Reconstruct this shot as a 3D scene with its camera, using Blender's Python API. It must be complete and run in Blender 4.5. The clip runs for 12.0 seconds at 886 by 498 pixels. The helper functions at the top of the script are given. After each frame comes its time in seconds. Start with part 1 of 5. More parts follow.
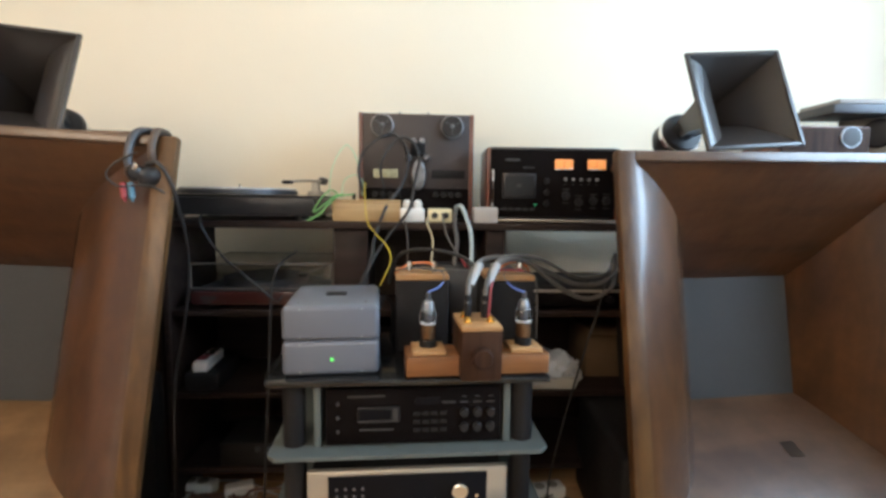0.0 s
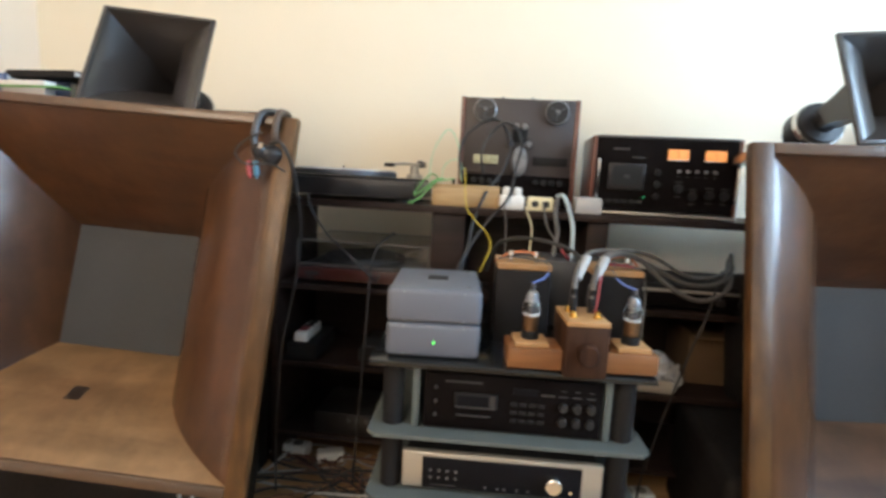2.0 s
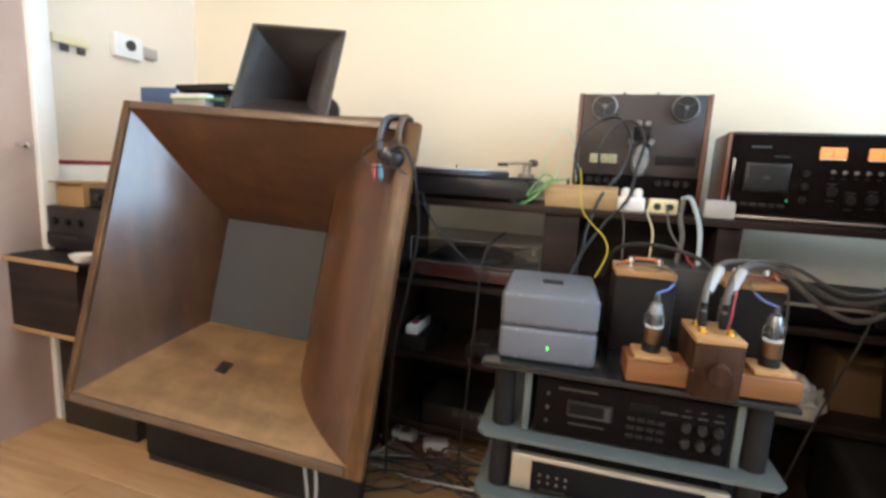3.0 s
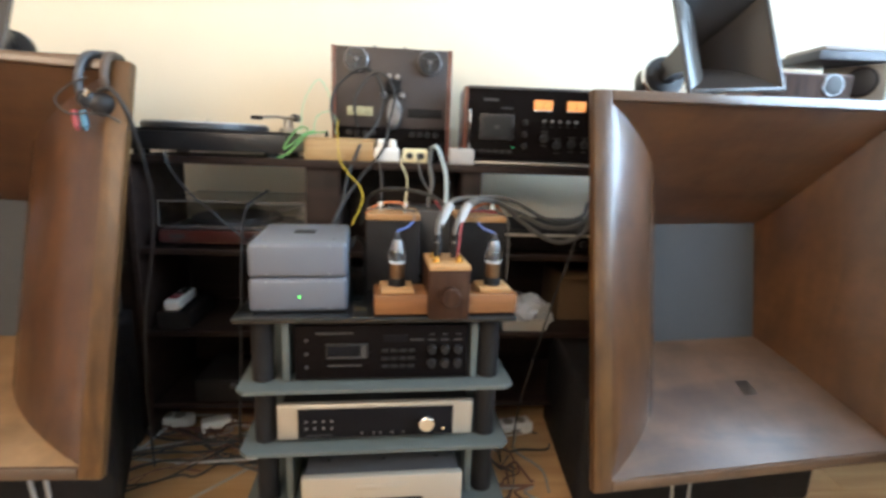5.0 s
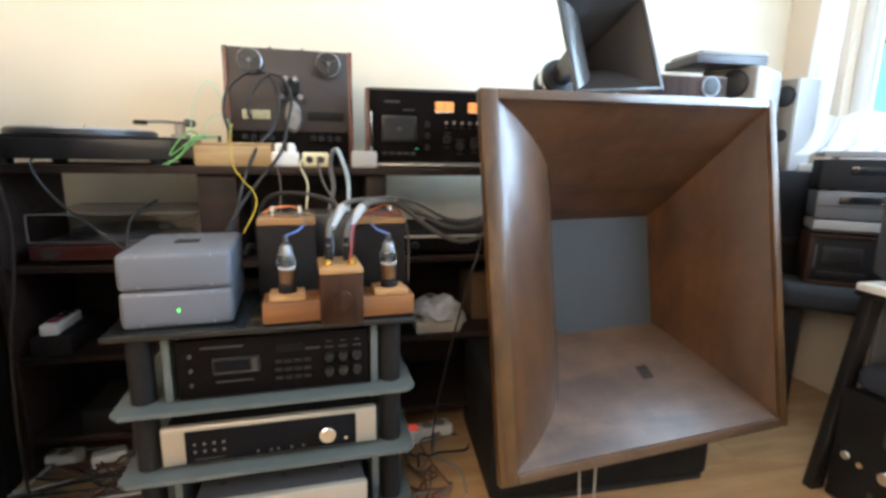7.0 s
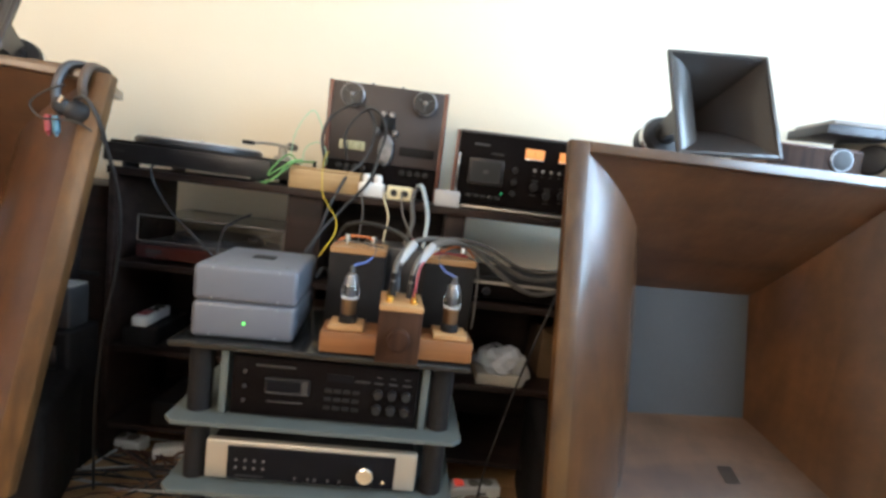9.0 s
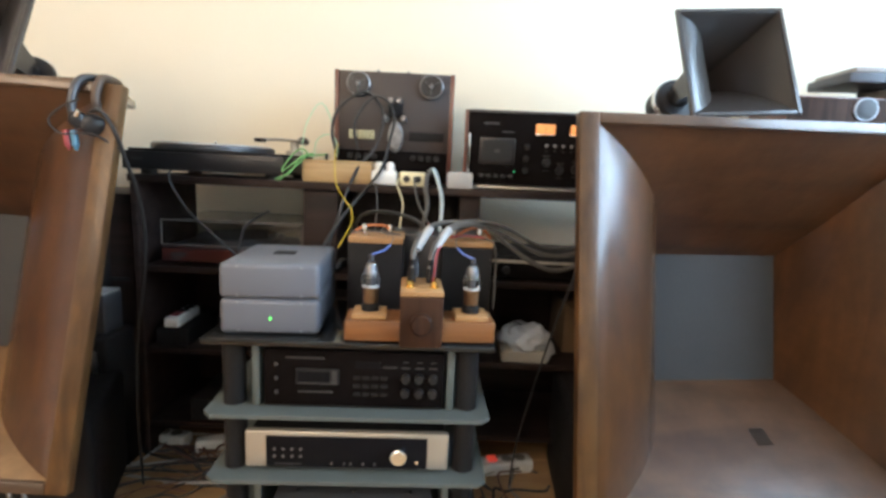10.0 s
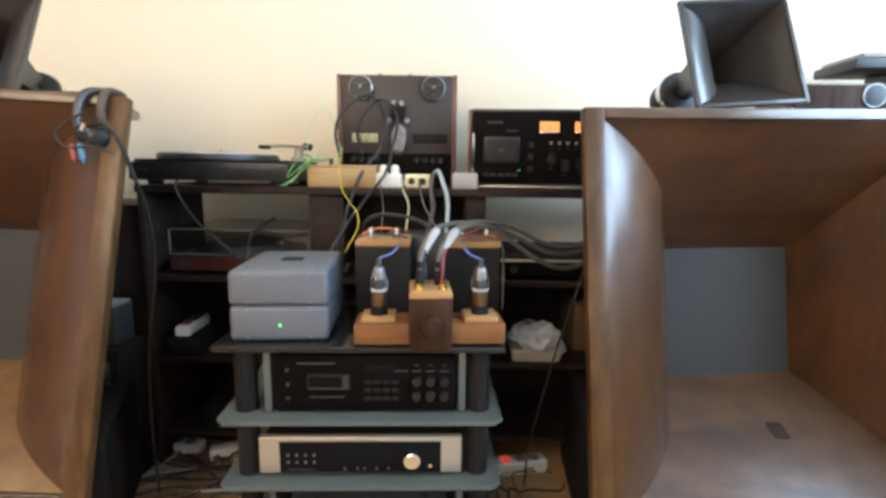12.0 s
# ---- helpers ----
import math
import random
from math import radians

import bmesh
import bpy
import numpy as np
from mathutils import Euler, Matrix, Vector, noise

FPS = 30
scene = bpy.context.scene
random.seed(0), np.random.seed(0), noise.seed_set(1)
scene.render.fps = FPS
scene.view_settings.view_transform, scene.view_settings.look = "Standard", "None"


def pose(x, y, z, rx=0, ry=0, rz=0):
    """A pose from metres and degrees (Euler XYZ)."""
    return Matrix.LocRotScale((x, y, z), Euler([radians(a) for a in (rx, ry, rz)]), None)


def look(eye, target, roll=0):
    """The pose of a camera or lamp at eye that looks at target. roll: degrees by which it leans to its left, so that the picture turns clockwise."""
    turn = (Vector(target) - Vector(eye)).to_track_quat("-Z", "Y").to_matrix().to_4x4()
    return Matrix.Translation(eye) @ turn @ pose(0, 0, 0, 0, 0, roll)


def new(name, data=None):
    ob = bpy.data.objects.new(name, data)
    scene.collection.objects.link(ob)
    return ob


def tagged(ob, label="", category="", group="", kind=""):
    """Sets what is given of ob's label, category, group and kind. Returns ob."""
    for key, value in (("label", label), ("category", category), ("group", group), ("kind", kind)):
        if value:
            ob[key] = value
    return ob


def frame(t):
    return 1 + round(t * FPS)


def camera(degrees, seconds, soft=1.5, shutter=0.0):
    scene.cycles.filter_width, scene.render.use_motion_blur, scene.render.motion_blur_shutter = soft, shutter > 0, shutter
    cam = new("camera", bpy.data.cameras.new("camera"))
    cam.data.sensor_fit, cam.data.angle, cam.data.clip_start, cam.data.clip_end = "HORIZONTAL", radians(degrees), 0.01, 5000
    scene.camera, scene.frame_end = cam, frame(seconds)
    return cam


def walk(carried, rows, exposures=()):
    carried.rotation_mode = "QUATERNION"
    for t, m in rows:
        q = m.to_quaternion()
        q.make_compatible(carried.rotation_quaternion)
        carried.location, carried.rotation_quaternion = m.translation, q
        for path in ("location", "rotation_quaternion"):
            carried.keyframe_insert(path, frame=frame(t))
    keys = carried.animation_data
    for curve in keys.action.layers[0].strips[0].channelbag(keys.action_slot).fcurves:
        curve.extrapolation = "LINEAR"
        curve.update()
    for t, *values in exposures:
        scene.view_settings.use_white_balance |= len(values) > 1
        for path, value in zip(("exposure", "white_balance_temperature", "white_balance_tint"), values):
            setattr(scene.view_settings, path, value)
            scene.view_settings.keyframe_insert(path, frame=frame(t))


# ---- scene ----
cam = camera(84.6, 12.0, soft=3.1, shutter=0.4)
PATH = [
    (0, (-0.009, 0.028, 0.977), (0.091, 2.015, 0.768), 0.8),
    (0.5, (-0.007, 0.023, 0.979), (0.086, 2.008, 0.751), 0.7),
    (1, (-0.013, 0.029, 0.97), (0.049, 2.013, 0.727), 0.8),
    (1.5, (-0.04, 0.038, 0.968), (-0.062, 2.02, 0.704), 1.7),
    (2, (-0.072, 0.04, 0.977), (-0.281, 2.01, 0.7), 3.0),
    (2.5, (-0.082, 0.031, 0.989), (-0.607, 1.941, 0.713), 3.1),
    (2.7, (-0.109, 0.028, 1.002), (-0.72, 1.909, 0.706), 3.1),
    (4.3, (-0.033, 0.034, 0.958), (-0.272, 1.972, 0.528), 3.0),
    (4.5, (-0.016, 0.036, 0.962), (-0.134, 1.985, 0.53), 2.8),
    (5, (0.023, 0.035, 0.957), (0.189, 1.985, 0.541), 2.1),
    (5.5, (0.094, 0.014, 0.962), (0.446, 1.938, 0.545), 0.9),
    (6, (0.14, -0.015, 0.971), (0.588, 1.887, 0.549), 0.5),
    (6.5, (0.154, -0.006, 0.969), (0.618, 1.894, 0.554), 0.6),
    (7, (0.116, 0.035, 0.942), (0.533, 1.954, 0.563), 0.9),
    (7.5, (0.152, 0.052, 0.953), (0.31, 2.004, 0.549), 0.4),
    (7.7, (0.147, 0.057, 0.949), (0.256, 2.014, 0.554), 0.7),
    (9.3, (0.151, 0.073, 0.951), (0.227, 2.059, 0.723), 7.6),
    (9.5, (0.157, 0.058, 0.965), (0.207, 2.04, 0.703), 6.5),
    (10, (0.154, 0.066, 0.955), (0.156, 2.041, 0.634), 2.7),
    (10.5, (0.144, 0.072, 0.953), (0.109, 2.038, 0.59), -0.7),
    (11, (0.14, 0.072, 0.952), (0.102, 2.041, 0.602), -1.3),
    (11.5, (0.144, 0.071, 0.956), (0.12, 2.043, 0.627), 0.1),
    (12, (0.153, 0.07, 0.956), (0.127, 2.044, 0.637), 0.8),
]
walk(cam, [(t, look(eye, target, roll)) for t, eye, target, roll in PATH],
     exposures=[(0, -0.26), (1.5, -0.20), (2.7, 0.0), (4.3, 0.10), (5, 0.20), (6, 0.12), (7.7, 0.08), (9.3, -0.02), (12, 0.04)])

# ---------- world and light ----------
world = bpy.data.worlds.new("world")
scene.world = world
world.use_nodes = True
wn = world.node_tree.nodes
sky = wn.new("ShaderNodeTexSky")
sky.sky_type, sky.sun_disc = "NISHITA", False
sky.sun_elevation, sky.sun_rotation = radians(38), radians(200)
world.node_tree.links.new(sky.outputs[0], wn["Background"].inputs[0])
wn["Background"].inputs[1].default_value = 0.12


def lamp_area(name, m, sx, sy, watts, color):
    data = bpy.data.lights.new(name, "AREA")
    data.shape, data.size, data.size_y, data.energy, data.color = "RECTANGLE", sx, sy, watts, color
    ob = new(name, data)
    ob.matrix_world = m
    return ob


# daylight at the right wall's window; warm fill at an added, unseen rear one
lamp_area("window_daylight", look((2.09, 0.42, 1.62), (0.0, 0.50, 1.40)), 1.60, 1.34, 84, (0.49, 0.70, 0.98))
lamp_area("unseen_rear_fill", look((-1.0, -1.0, 2.04), (-0.85, 1.2, 0.70)), 1.74, 1.14, 42, (1.0, 0.78, 0.555))


# ---------- materials ----------
def nodes_of(name):
    m = bpy.data.materials.new(name)
    m.use_nodes = True
    return m, m.node_tree.nodes, m.node_tree.links, m.node_tree.nodes["Principled BSDF"]


def shade(name, color, rough=0.5, metal=0.0, vary=0.12, scale=6.0, bump=0.05, fine=60.0, coat=0.0, spec=0.5):
    """A painted, moulded or metal surface with broad blotches and a fine grain."""
    m, n, l, b = nodes_of(name)
    co = n.new("ShaderNodeTexCoord")
    big, small = n.new("ShaderNodeTexNoise"), n.new("ShaderNodeTexNoise")
    big.inputs["Scale"].default_value, big.inputs["Detail"].default_value = scale, 5
    small.inputs["Scale"].default_value, small.inputs["Detail"].default_value = fine, 3
    for t in (big, small):
        l.new(co.outputs["Object"], t.inputs["Vector"])
    ramp = n.new("ShaderNodeValToRGB")
    c = Vector(color)
    ramp.color_ramp.elements[0].color = (*(c * (1 - vary)), 1)
    ramp.color_ramp.elements[1].color = (*[min(1, v) for v in c * (1 + vary)], 1)
    ramp.color_ramp.elements[0].position, ramp.color_ramp.elements[1].position = 0.3, 0.7
    l.new(big.outputs["Fac"], ramp.inputs["Fac"])
    l.new(ramp.outputs["Color"], b.inputs["Base Color"])
    rr = n.new("ShaderNodeMapRange")
    rr.inputs["To Min"].default_value, rr.inputs["To Max"].default_value = max(0.02, rough - 0.1), min(1, rough + 0.1)
    l.new(small.outputs["Fac"], rr.inputs["Value"])
    l.new(rr.outputs["Result"], b.inputs["Roughness"])
    b.inputs["Metallic"].default_value = metal
    b.inputs["Coat Weight"].default_value = coat
    b.inputs["Specular IOR Level"].default_value = spec
    if bump:
        bp = n.new("ShaderNodeBump")
        bp.inputs["Strength"].default_value, bp.inputs["Distance"].default_value = bump, 0.004
        l.new(small.outputs["Fac"], bp.inputs["Height"])
        l.new(bp.outputs["Normal"], b.inputs["Normal"])
    return m


def timber(name, dark, light, grain=(1.0, 14.0, 14.0), rough=0.42, coat=0.0, scale=2.2, stain=0.35, spec=0.5, mottle=0.0, gloss=0.24):
    """Wood: long streaks along the axis with the smallest factor, fine pores and darker stains."""
    m, n, l, b = nodes_of(name)
    co, mp = n.new("ShaderNodeTexCoord"), n.new("ShaderNodeMapping")
    mp.inputs["Scale"].default_value = grain
    l.new(co.outputs["Object"], mp.inputs["Vector"])
    streak, pore, blot = (n.new("ShaderNodeTexNoise") for _ in range(3))
    streak.inputs["Scale"].default_value, streak.inputs["Detail"].default_value = scale, 8
    streak.inputs["Distortion"].default_value = 0.7
    pore.inputs["Scale"].default_value, pore.inputs["Detail"].default_value = scale * 9, 4
    blot.inputs["Scale"].default_value, blot.inputs["Detail"].default_value = 3.2, 5
    l.new(mp.outputs["Vector"], streak.inputs["Vector"])
    l.new(mp.outputs["Vector"], pore.inputs["Vector"])
    l.new(co.outputs["Object"], blot.inputs["Vector"])
    ramp = n.new("ShaderNodeValToRGB")
    ramp.color_ramp.elements[0].color, ramp.color_ramp.elements[1].color = (*dark, 1), (*light, 1)
    ramp.color_ramp.elements[0].position, ramp.color_ramp.elements[1].position = 0.32, 0.70
    l.new(streak.outputs["Fac"], ramp.inputs["Fac"])
    mix = n.new("ShaderNodeMixRGB")
    mix.blend_type = "MULTIPLY"
    mr = n.new("ShaderNodeMapRange")
    mr.inputs["From Min"].default_value, mr.inputs["From Max"].default_value = 0.45, 0.72
    mr.inputs["To Max"].default_value = stain
    l.new(blot.outputs["Fac"], mr.inputs["Value"])
    l.new(mr.outputs["Result"], mix.inputs["Fac"])
    l.new(ramp.outputs["Color"], mix.inputs["Color1"])
    mix.inputs["Color2"].default_value = (0.55, 0.45, 0.40, 1)
    l.new(mix.outputs["Color"], b.inputs["Base Color"])
    rr = n.new("ShaderNodeMapRange")
    rr.inputs["To Min"].default_value, rr.inputs["To Max"].default_value = rough - 0.1, rough + 0.14
    l.new(blot.outputs["Fac"], rr.inputs["Value"])
    l.new(rr.outputs["Result"], b.inputs["Roughness"])
    b.inputs["Coat Weight"].default_value, b.inputs["Coat Roughness"].default_value = coat, gloss
    b.inputs["Specular IOR Level"].default_value = spec
    bp = n.new("ShaderNodeBump")
    bp.inputs["Strength"].default_value, bp.inputs["Distance"].default_value = 0.12, 0.002
    l.new(pore.outputs["Fac"], bp.inputs["Height"])
    l.new(bp.outputs["Normal"], b.inputs["Normal"])
    if mottle:
        # brushed lacquer: uneven thick coats that ripple the surface and cloud the colour
        rip, cloud = n.new("ShaderNodeTexNoise"), n.new("ShaderNodeTexNoise")
        rip.inputs["Scale"].default_value, rip.inputs["Detail"].default_value = 26, 4
        cloud.inputs["Scale"].default_value, cloud.inputs["Detail"].default_value = 11, 7
        cloud.inputs["Roughness"].default_value = 0.68
        for t in (rip, cloud):
            l.new(co.outputs["Object"], t.inputs["Vector"])
        bp2 = n.new("ShaderNodeBump")
        bp2.inputs["Strength"].default_value, bp2.inputs["Distance"].default_value = mottle, 0.006
        l.new(rip.outputs["Fac"], bp2.inputs["Height"])
        l.new(bp.outputs["Normal"], bp2.inputs["Normal"])
        l.new(bp2.outputs["Normal"], b.inputs["Normal"])
        hs, mr2 = n.new("ShaderNodeHueSaturation"), n.new("ShaderNodeMapRange")
        mr2.inputs["From Min"].default_value, mr2.inputs["From Max"].default_value = 0.3, 0.7
        mr2.inputs["To Min"].default_value, mr2.inputs["To Max"].default_value = 0.78, 1.22
        l.new(cloud.outputs["Fac"], mr2.inputs["Value"])
        l.new(mr2.outputs["Result"], hs.inputs["Value"])
        l.new(mix.outputs["Color"], hs.inputs["Color"])
        l.new(hs.outputs["Color"], b.inputs["Base Color"])
    return m


def glow(name, color, strength, base=(0.02, 0.02, 0.02)):
    m, n, l, b = nodes_of(name)
    b.inputs["Base Color"].default_value = (*base, 1)
    b.inputs["Emission Color"].default_value, b.inputs["Emission Strength"].default_value = (*color, 1), strength
    return m


def clear(name, color=(1, 1, 1), rough=0.02, ior=1.45, trans=1.0):
    m, n, l, b = nodes_of(name)
    b.inputs["Base Color"].default_value = (*color, 1)
    b.inputs["Transmission Weight"].default_value, b.inputs["Roughness"].default_value = trans, rough
    b.inputs["IOR"].default_value = ior
    return m


PLASTER = shade("cream_plaster", (0.77, 0.685, 0.535), 0.85, vary=0.03, scale=1.4, bump=0.10, fine=90)
PLASTER_SIDE = shade("pale_plaster", (0.80, 0.69, 0.56), 0.85, vary=0.03, scale=1.4, bump=0.10, fine=90)
CEIL = shade("white_ceiling_paint", (0.85, 0.84, 0.81), 0.9, vary=0.02, scale=1.0, bump=0.08)
WHITE = shade("white_plastic", (0.78, 0.78, 0.76), 0.35, vary=0.04, bump=0.02)
OLDCREAM = shade("aged_cream_baffle", (0.20, 0.17, 0.135), 0.6, vary=0.08)
CREAM = shade("cream_plastic", (0.74, 0.66, 0.42), 0.4, vary=0.05, bump=0.02)
BLACK = shade("black_lacquer", (0.016, 0.0145, 0.015), 0.34, vary=0.3, bump=0.03, spec=0.35)
MATT = shade("matt_black_paint", (0.0145, 0.0132, 0.0135), 0.65, vary=0.3, bump=0.12, spec=0.15)
ESPRESSO = timber("dark_brown_laminate", (0.016, 0.0100, 0.0088), (0.034, 0.021, 0.017), rough=0.5, spec=0.18)
RUBBER = shade("black_cable_rubber", (0.02, 0.02, 0.021), 0.5, vary=0.2, bump=0.05)
GREYCAB = shade("grey_cable_jacket", (0.088, 0.082, 0.076), 0.5, vary=0.15)
YELLOW = shade("yellow_wire", (0.50, 0.37, 0.03), 0.45, vary=0.1)
GREEN = shade("green_wire", (0.13, 0.33, 0.10), 0.45, vary=0.1)
MINT = shade("pale_green_wire", (0.42, 0.66, 0.45), 0.4, vary=0.1)
BLUE = shade("blue_sleeve", (0.09, 0.15, 0.42), 0.4, vary=0.1)
TEAL = shade("teal_plastic", (0.04, 0.13, 0.19), 0.4, vary=0.1)
RED = shade("red_plastic", (0.26, 0.035, 0.045), 0.45, vary=0.1)
ORANGE = shade("orange_wire", (0.60, 0.18, 0.06), 0.45, vary=0.1)
HORNWOOD = timber("walnut_horn_panel", (0.039, 0.0150, 0.0058), (0.075, 0.0300, 0.0112), grain=(1.0, 5.0, 5.0), rough=0.44, coat=0.60, stain=0.6, spec=0.3, mottle=0.35)
HORNSIDE = timber("walnut_horn_cheek", (0.046, 0.0178, 0.0056), (0.088, 0.0350, 0.0105), grain=(5.0, 5.0, 1.0), rough=0.46, coat=1.0, stain=0.6, spec=0.2, mottle=0.12, gloss=0.18)
EDGEWOOD = timber("solid_wood_edge", (0.050, 0.0225, 0.0080), (0.108, 0.052, 0.0180), grain=(10.0, 10.0, 1.0), rough=0.42, coat=0.25, spec=0.3, mottle=0.3)
EDGETOP = timber("solid_wood_top_edge", (0.062, 0.033, 0.018), (0.105, 0.057, 0.030), grain=(1.0, 10.0, 10.0), rough=0.38, coat=0.8, spec=0.35, mottle=0.25, gloss=0.20)
# left lower panel's walnut, made paler to carry the light that falls there
LITWALNUT = timber("walnut_lit_tone", (0.150, 0.083, 0.036), (0.250, 0.147, 0.070), grain=(1.0, 5.0, 5.0), rough=0.46, coat=0.2, stain=0.5, spec=0.4, mottle=0.3)
# worn walnut, paled further in its colour for light on the lower panel
WORNLITWOOD = timber("worn_lit_walnut_panel", (0.066, 0.034, 0.018), (0.122, 0.066, 0.036), grain=(1.0, 5.0, 5.0), rough=0.48, coat=0.30, stain=0.8, spec=0.35, mottle=0.3)
THROAT = shade("grey_felt_board", (0.047, 0.049, 0.051), 0.9, vary=0.06, scale=4, bump=0.2, fine=160)
PATCHWOOD = timber("dark_filler_patch", (0.060, 0.041, 0.030), (0.090, 0.060, 0.043), rough=0.5)
AMPWOOD = timber("oiled_cherry", (0.135, 0.050, 0.0145), (0.215, 0.085, 0.026), grain=(1.2, 16.0, 16.0), rough=0.38, coat=0.2, scale=4)
AMPTOP = timber("pale_oak_plate", (0.29, 0.15, 0.058), (0.42, 0.24, 0.105), grain=(1.2, 16.0, 16.0), rough=0.45, scale=4)
WENGE = timber("dark_walnut_block", (0.024, 0.0105, 0.0065), (0.052, 0.024, 0.0135), grain=(12.0, 12.0, 1.2), rough=0.55, scale=4, spec=0.12)
BOXWOOD = timber("birch_box", (0.33, 0.20, 0.085), (0.47, 0.32, 0.155), grain=(1.2, 12.0, 12.0), rough=0.5, scale=3)
ROSE = timber("rosewood_cheek", (0.075, 0.020, 0.012), (0.17, 0.055, 0.03), grain=(12.0, 12.0, 1.2), rough=0.35, coat=0.3)
MAHOG = timber("red_mahogany", (0.034, 0.0065, 0.0055), (0.072, 0.015, 0.012), grain=(1.2, 12.0, 12.0), rough=0.3, coat=0.4)
GREYBOX = shade("blue_grey_anodised_case", (0.115, 0.125, 0.152), 0.45, metal=0.1, vary=0.03, scale=3, bump=0.03, fine=240)
SILVER = shade("champagne_aluminium", (0.46, 0.42, 0.355), 0.38, metal=0.6, vary=0.03, scale=3, bump=0.02, fine=200)
CHROME = shade("bright_chrome", (0.80, 0.79, 0.77), 0.14, metal=1.0, vary=0.05, bump=0.0)
GUN = shade("grey_steel", (0.075, 0.075, 0.08), 0.42, metal=0.5, vary=0.08)
COPPER = shade("dull_copper_anode", (0.17, 0.088, 0.040), 0.32, metal=0.7, vary=0.2, scale=40)
GETTER = shade("silvery_getter", (0.24, 0.24, 0.25), 0.34, metal=0.8, vary=0.3, scale=50)
BRASS = shade("gold_brass", (0.85, 0.55, 0.16), 0.25, metal=1.0, vary=0.08, bump=0.0)
DECKFACE = shade("brushed_black_panel", (0.0060, 0.0044, 0.0043), 0.6, metal=0.0, vary=0.15, scale=3, bump=0.04, spec=0.04)
REELFACE = shade("brown_black_panel", (0.034, 0.024, 0.022), 0.5, vary=0.12, scale=3, bump=0.04)
LEGEND = shade("grey_legend_print", (0.034, 0.032, 0.032), 0.6, vary=0.05, bump=0.0)
DARKKEY = shade("dark_grey_key", (0.012, 0.0115, 0.012), 0.45, vary=0.1, bump=0.0, spec=0.3)
FROST = shade("frosted_glass_edge", (0.086, 0.101, 0.097), 0.5, vary=0.02, scale=1.0, bump=0.0, fine=300)
COVEREDGE = shade("pale_acrylic_edge", (0.13, 0.115, 0.10), 0.35, vary=0.2, scale=30)
SMOKED = clear("smoked_dust_cover", (0.72, 0.72, 0.72), 0.06, 1.3)
TUBEGLASS = clear("tube_glass", (0.86, 0.88, 0.9), 0.03, 1.45)
DARKWIN = shade("dark_tinted_window", (0.006, 0.006, 0.008), 0.35, vary=0.1, bump=0.0, spec=0.1)
BLACKGLASS = shade("black_glass_plate", (0.010, 0.011, 0.012), 0.08, vary=0.1, bump=0.0, spec=0.6)
HORNMET = shade("grey_brown_horn_casting", (0.022, 0.0178, 0.0160), 0.34, vary=0.18, scale=5, bump=0.06, fine=140, coat=0.55)
PAPER = shade("white_paper", (0.60, 0.60, 0.59), 0.8, vary=0.05)
FOIL = shade("crumpled_plastic_bag", (0.86, 0.88, 0.92), 0.16, vary=0.08, scale=14, bump=0.25, fine=30, coat=1.0)
FOIL.node_tree.nodes["Principled BSDF"].inputs["Transmission Weight"].default_value = 0.22
FOIL.node_tree.nodes["Principled BSDF"].inputs["IOR"].default_value = 1.25
CARD = shade("brown_cardboard", (0.34, 0.21, 0.10), 0.85, vary=0.08, bump=0.08)
BLUEBOOK = shade("dark_blue_cover", (0.035, 0.07, 0.16), 0.45, vary=0.1)
VU = glow("amber_meter_light", (1.0, 0.31, 0.07), 0.80, (0.5, 0.24, 0.08))
LED = glow("green_indicator", (0.10, 1.0, 0.12), 3.2)
DIMLED = glow("dim_green_indicator", (0.08, 0.9, 0.35), 0.9)
REDLED = glow("red_switch_light", (1.0, 0.10, 0.06), 0.40)
PALEVU = shade("ivory_meter_face", (0.40, 0.38, 0.23), 0.5, vary=0.05, bump=0.0)
CURTAIN = clear("sheer_curtain", (0.93, 0.94, 0.95), 0.6, 1.05, 0.55)
WINGLASS = clear("window_glass", (0.98, 1.0, 1.0), 0.0, 1.1)


# ---------- mesh helpers ----------
def add_box(bm, x0, y0, z0, x1, y1, z1, bevel=0.0, seg=2):
    vs = [bm.verts.new((x, y, z)) for x in (x0, x1) for y in (y0, y1) for z in (z0, z1)]
    fs = [bm.faces.new([vs[i] for i in f]) for f in ((0, 1, 3, 2), (4, 6, 7, 5), (0, 4, 5, 1), (2, 3, 7, 6), (0, 2, 6, 4), (1, 5, 7, 3))]
    if bevel:
        es = list({e for f in fs for e in f.edges})
        bmesh.ops.bevel(bm, geom=es, offset=bevel, segments=seg, profile=0.5, affect="EDGES")
    return bm


def boxed(x0, y0, z0, x1, y1, z1, bevel=0.003, seg=2):
    return add_box(bmesh.new(), x0, y0, z0, x1, y1, z1, bevel, seg)


def ring_verts(bm, c, u, v, r, seg):
    return [bm.verts.new(c + u * (r * math.cos(2 * math.pi * i / seg)) + v * (r * math.sin(2 * math.pi * i / seg))) for i in range(seg)]


